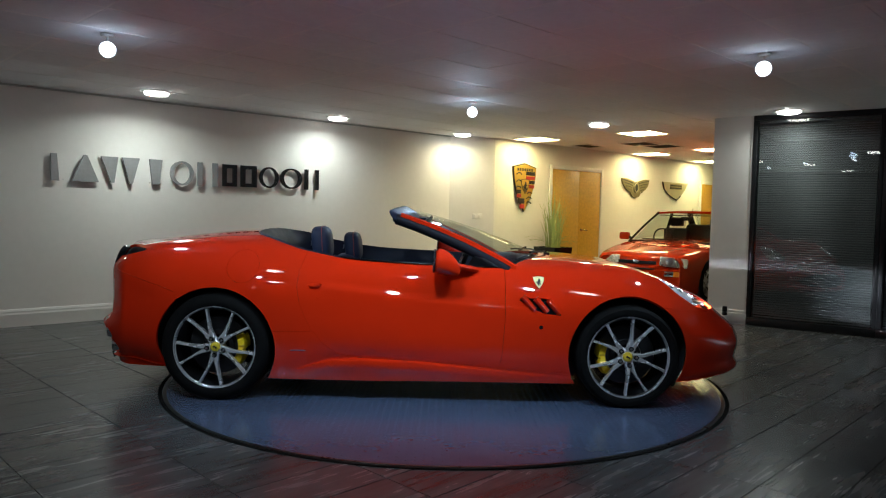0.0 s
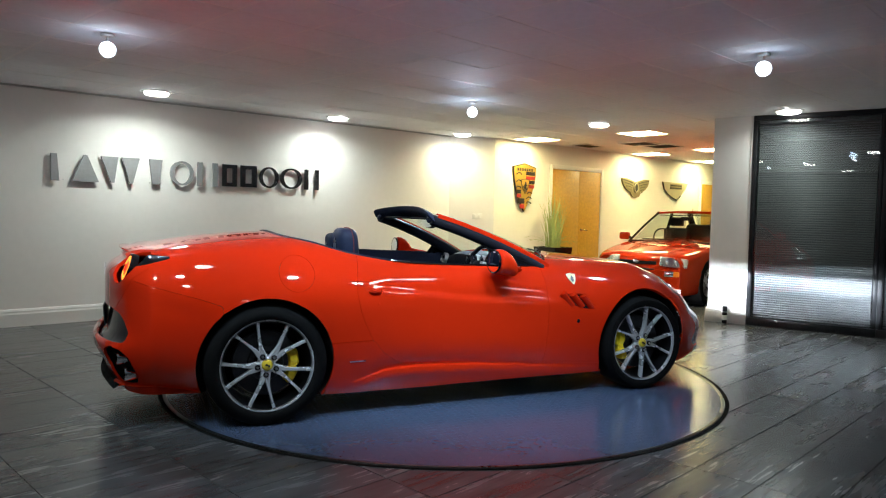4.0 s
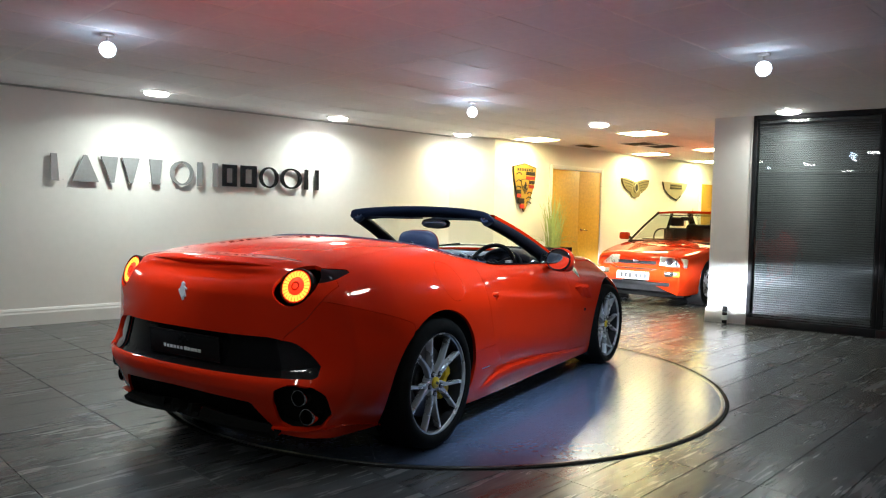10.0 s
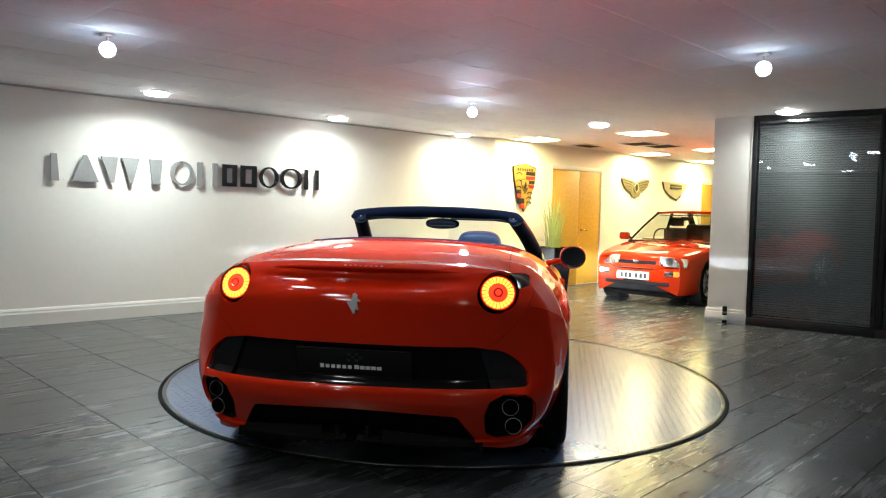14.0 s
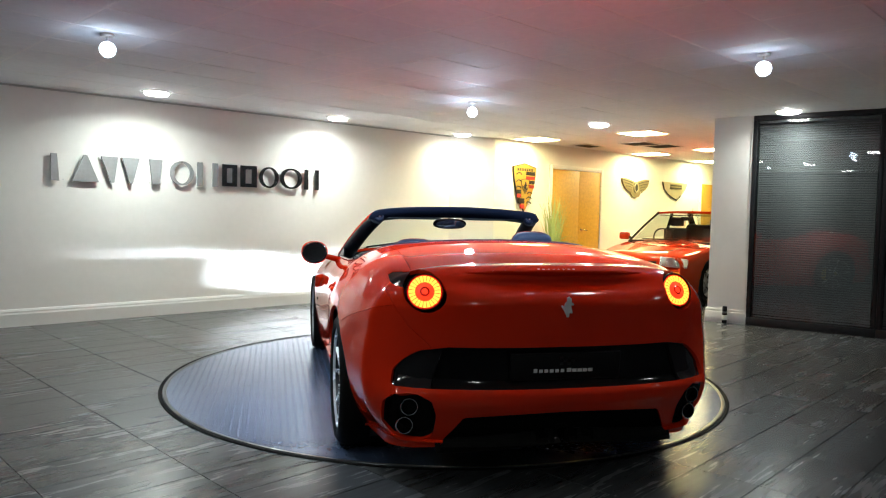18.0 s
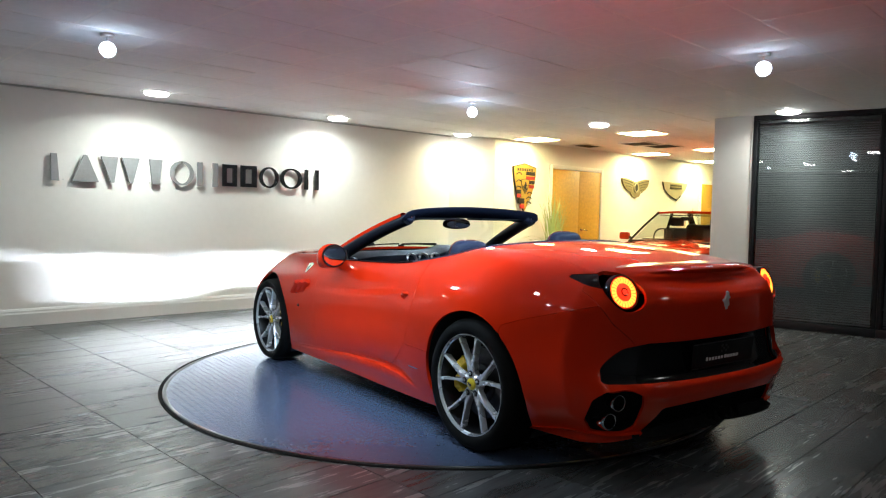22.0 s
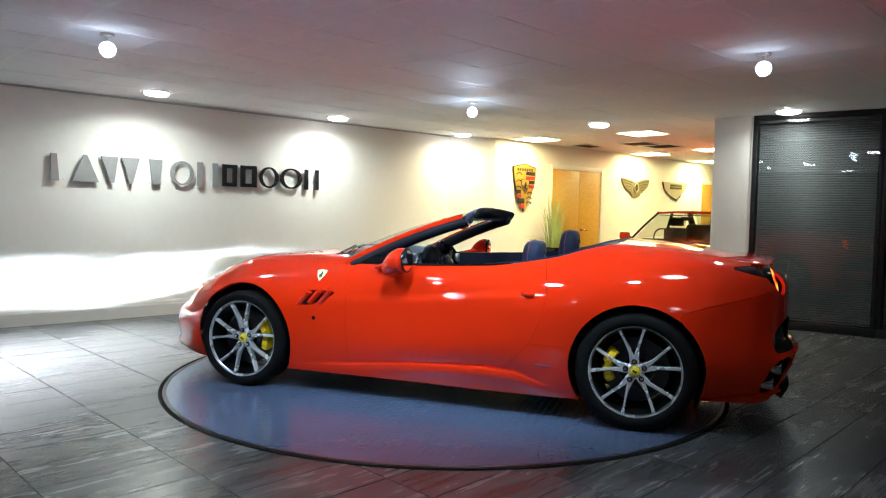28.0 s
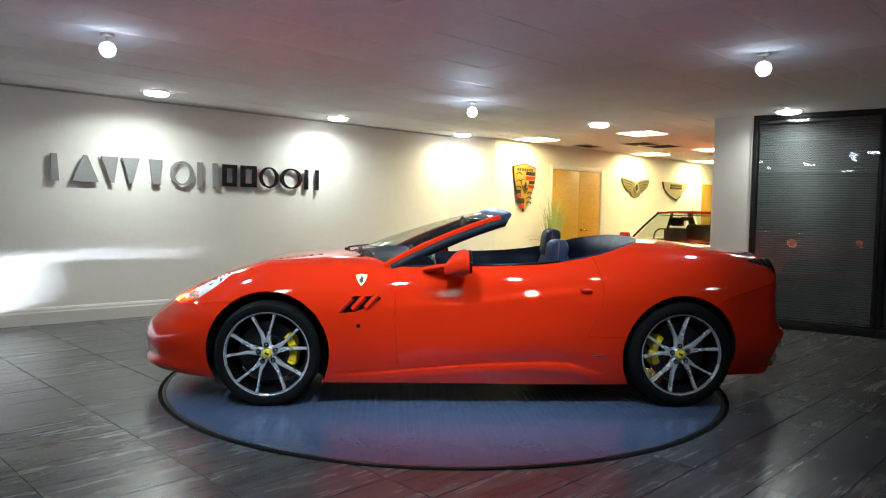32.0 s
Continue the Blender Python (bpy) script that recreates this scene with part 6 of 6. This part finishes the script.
# ---------------------------------------------------------------- the red hatchback at the back
def build_hatch():
    ob = thing("hatchback_car", ROOM @ pose(5.90, 1.80, 0, 0, 0, 188) @ pose(0, 0.055, 0) @ Matrix.Diagonal((1, 0.93, 1, 1)), "older red three-door hatchback parked on the tiles", "car")
    st = [-3.35, -2.9, -2.4, -1.5, -0.6, -0.1, 0.35, 0.62, 0.72]
    w_ = curve(st, [0.76, 0.83, 0.86, 0.86, 0.86, 0.85, 0.81, 0.735, 0.665])
    top = curve(st, [0.88, 0.90, 0.90, 0.88, 0.855, 0.81, 0.745, 0.695, 0.665])
    bot = curve(st, [0.30, 0.24, 0.20, 0.19, 0.19, 0.18, 0.165, 0.155, 0.16])
    grid = []
    for x in list(np.linspace(-3.35, 0.72, 110)):
        w, t, b = float(w_(x)), float(top(x)), float(bot(x))
        p = np.vstack((bez(np.array((w * 0.94, b)), np.array((w * 1.0, b + 0.06)), np.array((w, 0.40)), np.array((w, 0.52)), np.linspace(0, 1, 12)),
                       bez(np.array((w, 0.52)), np.array((w, t - 0.10)), np.array((w * 0.98, t - 0.012)), np.array((w * 0.86, t)), np.linspace(0, 1, 14)[1:]),
                       bez(np.array((w * 0.86, t)), np.array((w * 0.55, t + 0.03)), np.array((w * 0.3, t + 0.035)), np.array((0, t + 0.035)), np.linspace(0, 1, 12)[1:])))
        grid.append(np.stack((np.full(len(p), x), p[:, 0], p[:, 1]), 1))
    last = grid[-1]
    for k in (0.03, 0.08, 0.2, 0.4, 0.6, 0.8, 0.97):
        f = math.sqrt(1 - max(0, 1 - k / 0.2) ** 2)
        q = last.copy()
        q[:, 1] *= (1 - k)
        q[:, 2] = 0.42 + (q[:, 2] - 0.42) * (1 - k)
        q[:, 0] = 0.72 + (0.07 - 0.16 * (np.abs(q[:, 1]) / 0.7) ** 2 + 0.05 * (q[:, 2] < 0.52)) * f
        grid.append(q)
    g = np.array(grid)
    g = np.concatenate((g, g[:, -2::-1] * (1, -1, 1)), 1)
    nr, nc = g.shape[:2]
    bm = bmesh.new()
    vs = [[bm.verts.new(p) for p in row] for row in g]
    for i in range(nr - 1):
        for j in range(nc - 1):
            c = (g[i, j] + g[i + 1, j + 1]) / 2
            if any(math.hypot(c[0] - ax, c[2] - 0.31) < 0.335 and abs(c[1]) > 0.55 for ax in (0.0, -2.55)):
                continue
            bm.faces.new((vs[i][j], vs[i][j + 1], vs[i + 1][j + 1], vs[i + 1][j]))
    for v in bm.verts:
        for ax in (0.0, -2.55):
            r = math.hypot(v.co.x - ax, v.co.z - 0.31)
            if 0.28 < r < 0.345 and abs(v.co.y) > 0.55:
                v.co.x, v.co.z = ax + (v.co.x - ax) * 0.345 / r, 0.31 + (v.co.z - 0.31) * 0.345 / r
    bmesh.ops.recalc_face_normals(bm, faces=bm.faces[:])
    part("body", bm, PAINT_OLD, ob, "red bodywork", angle=50)
    # glass house
    def pane(name, pts, mat, label=""):
        bm = bmesh.new()
        n = 8
        a, b, c, d = (Vector(p) for p in pts)
        rows = []
        for i in range(n + 1):
            u = i / n
            lo, hi = a.lerp(b, u), d.lerp(c, u)
            bow = 0.05 * 4 * u * (1 - u) if name in ("windscreen", "rear_window") else 0.0
            rows.append([bm.verts.new(lo.lerp(hi, t) + Vector((bow if name == "windscreen" else -bow, 0, 0))) for t in (0, 0.33, 0.66, 1)])
        for p, q in zip(rows, rows[1:]):
            for i in range(3):
                bm.faces.new((p[i], q[i], q[i + 1], p[i + 1]))
        r = part(name, bm, mat, ob, label)
        r.visible_shadow = False
        return r

    pane("windscreen", ((-0.42, 0.70, 0.850), (-0.42, -0.70, 0.850), (-1.20, -0.57, 1.315), (-1.20, 0.57, 1.315)), HATCH_GLASS, "clear windscreen")
    pane("rear_window", ((-3.15, -0.60, 0.92), (-3.15, 0.60, 0.92), (-2.65, 0.52, 1.30), (-2.65, -0.52, 1.30)), HATCH_GLASS)
    for s in (1, -1):
        pane("side_window", ((-0.62, s * 0.75, 0.88), (-2.75, s * 0.75, 0.92), (-2.50, s * 0.61, 1.29), (-1.26, s * 0.61, 1.29)), HATCH_GLASS)
        part("front_pillar", tube([(-0.40, s * 0.735, 0.845), (-0.82, s * 0.665, 1.10), (-1.22, s * 0.59, 1.320)], 0.019, 10), GLOSS_BLACK, ob)
        part("centre_pillar", tube([(-1.85, s * 0.745, 0.89), (-1.82, s * 0.61, 1.30)], 0.030, 10), GLOSS_BLACK, ob)
        part("rear_pillar", tube([(-3.12, s * 0.69, 0.90), (-2.58, s * 0.59, 1.31)], [0.09, 0.05], 10), GLOSS_BLACK, ob)
    bm = bmesh.new()
    rows = []
    for i in range(13):
        x = -1.20 - 1.45 * i / 12
        rows.append([bm.verts.new((x + 0.05 * (1 - (y / 0.6) ** 2) * (i == 0), y, 1.318 + 0.028 * math.sin(math.pi * min(1, max(0.08, i / 12))) + 0.022 * (1 - (y / 0.6) ** 2))) for y in np.linspace(-0.62, 0.62, 13)])
    for p, q in zip(rows, rows[1:]):
        for i in range(12):
            bm.faces.new((p[i], p[i + 1], q[i + 1], q[i]))
    ext = bmesh.ops.extrude_face_region(bm, geom=bm.faces[:])
    for v in ext["geom"]:
        if isinstance(v, bmesh.types.BMVert):
            v.co.z -= 0.035
    bmesh.ops.recalc_face_normals(bm, faces=bm.faces[:])
    part("roof", bm, PAINT_OLD, ob, "red roof")
    part("aerial", tube([(-1.26, 0.0, 1.350), (-1.30, 0.0, 1.395)], 0.004, 6), BLACK_PLASTIC, ob)
    # cabin
    part("headlining", box(-2.62, -1.22, -0.56, 0.56, 1.268, 1.280), CARPET, ob, "dark headlining", smooth=False)
    part("parcel_shelf", box(-3.1, -2.2, -0.62, 0.62, 0.90, 0.93), CARPET, ob, smooth=False)
    part("cabin", box(-3.0, -0.56, -0.68, 0.68, 0.30, 0.84, 0.02), CARPET, ob, "dark cabin")
    part("dash", box(-0.80, -0.50, -0.64, 0.64, 0.76, 0.872, 0.03), BLACK_PLASTIC, ob)
    part("steering_wheel", tube([(-0.92 + 0.07 * math.sin(a), -0.35 + 0.18 * math.cos(a), 0.885 + 0.17 * math.sin(a)) for a in np.linspace(0, 2 * math.pi, 25)[:-1]], 0.013, 8, closed=True), BLACK_PLASTIC, ob)
    for s in (1, -1):
        part("seat", box(-1.55, -1.40, s * 0.36 - 0.23, s * 0.36 + 0.23, 0.5, 1.06, 0.05), CARPET, ob)
        part("headrest", box(-1.54, -1.44, s * 0.36 - 0.12, s * 0.36 + 0.12, 1.09, 1.24, 0.035), CARPET, ob)
    part("inside_mirror", box(-1.06, -1.03, -0.11, 0.11, 1.19, 1.25, 0.012), BLACK_PLASTIC, ob)
    # front
    for s in (1, -1):
        y0, y1 = sorted((s * 0.34, s * 0.70))
        m = pose(0.722, 0, 0.618, 0, -12, 0) @ pose(0, 0.04 + s * 0.52, 0, 0, 0, 22 * s)
        lamp = part("headlamp", box(-0.05, 0.0, -0.20, 0.20, -0.066, 0.066, 0.02), STEEL, ob, "clear glass headlamp", m=m)
        lens = part("lens", box(0.004, 0.010, -0.197, 0.197, -0.064, 0.064, 0.003), LENS, lamp)
        lens.visible_shadow = False
        part("reflector", lathe([(0, 0.001), (0.035, 0.0015), (0.055, 0.0028)], 24), CHROME, lamp, m=pose(0.0005, -s * 0.06, 0, 0, 90))
        part("divider", box(0.0005, 0.003, -0.004, 0.004, -0.06, 0.06), DISC, lamp, m=pose(0, s * 0.06, 0))
        m = pose(0.755, s * 0.50, 0.452, 0, 0, 20 * s)
        part("fog_lamp", box(-0.03, 0.012, -0.125, 0.06, -0.038, 0.038, 0.01) if s < 0 else box(-0.03, 0.012, -0.06, 0.125, -0.038, 0.038, 0.01), CHROME, ob, "clear front fog lamp", m=m)
        part("indicator", box(-0.03, 0.013, 0.062, 0.17, -0.038, 0.038, 0.01) if s > 0 else box(-0.03, 0.013, -0.17, -0.062, -0.038, 0.038, 0.01), AMBER if s > 0 else WHITE_PLASTIC, ob, m=m)
        bm = bmesh.new()
        add_box(bm, -0.05, 0.05, -0.09, 0.09, -0.06, 0.06, 0.03)
        part("door_mirror", bm, PAINT_OLD, ob, "red door mirror", m=pose(-0.62, s * 0.93, 0.925, 0, 0, -8 * s))
        part("mirror_arm", tube([(-0.62, s * 0.79, 0.89), (-0.62, s * 0.88, 0.91)], 0.022, 8), BLACK_PLASTIC, ob)
        part("vent_cowl", prism([(-0.09, -0.11), (0.13, -0.11), (0.13, 0.11), (-0.09, 0.11)], 0.016, bevel=0.007), PAINT_OLD, ob, m=pose(-0.06, s * 0.33, 0.820, 0, 9, 0))
        part("wiper", tube([(-0.38, s * 0.05 + 0.1, 0.885), (-0.40, s * 0.05 - 0.25, 0.895), (-0.42, s * 0.05 - 0.45, 0.895)], 0.008, 6), BLACK_PLASTIC, ob)
    def bent(y0, y1, z0, z1, step):
        bm = bmesh.new()
        rings = []
        for y in np.linspace(y0, y1, 15):
            x = 0.79 + step - 0.16 * (y / 0.7) ** 2
            rings.append([bm.verts.new((x + a, y, z)) for a, z in ((-0.05, z0), (0.006, z0 + 0.004), (0.008, z0 + 0.012), (0.008, z1 - 0.012), (0.006, z1 - 0.004), (-0.05, z1))])
        for a, b in zip(rings, rings[1:]):
            for i in range(6):
                bm.faces.new((a[i], b[i], b[(i + 1) % 6], a[(i + 1) % 6]))
        bm.faces.new(rings[0]), bm.faces.new(rings[-1][::-1])
        bmesh.ops.recalc_face_normals(bm, faces=bm.faces[:])
        return bm

    part("grille", bent(-0.33, 0.31, 0.568, 0.625, 0.0), BLACK_PLASTIC, ob, "black slotted grille")
    part("scuttle_strip", tube([(-0.405 + 0.05 * (1 - (y / 0.7) ** 2), y, 0.858) for y in np.linspace(-0.70, 0.70, 13)], 0.016, 8), BLACK_PLASTIC, ob, "black strip under the windscreen")
    part("rear_seat", box(-2.60, -2.35, -0.58, 0.58, 0.45, 1.12, 0.06), CARPET, ob)
    part("grille_oval", lathe([(0, 0.006), (0.03, 0.005), (0.042, 0.0)], 24), CHROME, ob, m=pose(0.795, 0, 0.606, 0, 90) @ Matrix.Diagonal((0.55, 1.3, 1, 1)))
    part("bumper_slot", bent(-0.34, 0.30, 0.500, 0.522, 0.05), BLACK_PLASTIC, ob)
    part("lower_intake", bent(-0.52, 0.52, 0.275, 0.335, 0.05), BLACK_PLASTIC, ob, "black lower intake")
    part("front_splitter", prism([(-0.40, -0.66), (0.05, -0.66), (0.15, -0.40), (0.17, 0.0), (0.15, 0.40), (0.05, 0.66), (-0.40, 0.66)], 0.05, bevel=0.006), RUBBER, ob, "black chin splitter", m=pose(0.50, 0, 0.115))
    plate = part("number_plate", box(0.845, 0.853, -0.26, 0.26, 0.385, 0.495, 0.003), PLATE_WHITE, ob, "white number plate", m=pose(0, -0.02, -0.028))
    for k in range(6):
        y = -0.20 + 0.07 * k + (0.03 if k > 2 else 0)
        part("plate_bar", box(0.853, 0.8545, y, y + 0.045, 0.405, 0.475), EMBLEM_BLACK, plate, smooth=False)
    part("undertray", box(-3.2, 0.62, -0.56, 0.56, 0.19, 0.26), CARPET, ob, smooth=False)
    tyre = finish("tyre", lathe([(0.20, 0.0), (0.21, 0.012), (0.25, 0.014), (0.29, 0.0), (0.305, -0.03), (0.305, -0.15), (0.29, -0.18), (0.20, -0.18)], 40), RUBBER)
    rim = finish("wheel", lathe([(0.0, -0.03), (0.05, -0.028), (0.07, -0.04), (0.17, -0.035), (0.19, -0.01), (0.205, 0.004), (0.21, -0.01)], 40), RIM_METAL)
    # solid black block in place of the shade in a wheel opening
    hole = finish("slot_shade_block", box(-0.035, 0.035, -0.016, 0.016, -0.04, -0.0335, 0.004), CARPET)
    for ax in (0.0, -2.55):
        for s in (1, -1):
            w = part("wheel", rim, None, ob, "silver alloy wheel", m=pose(ax, s * 0.80, 0.307, -90 * s))
            part("tyre", tyre, None, w)
            for k in range(8):
                part("slot_shade_block", hole, None, w, m=pose(0, 0, 0, 0, 0, 45 * k) @ pose(0.125, 0, 0))
            bm = lathe([(0.345, 0.02), (0.345, -0.22), (0.0, -0.22)], 32)
            part("arch_liner", bm, CARPET, ob, m=pose(ax, s * 0.80, 0.31, -90 * s))


build_hatch()


build_floor()
motions()
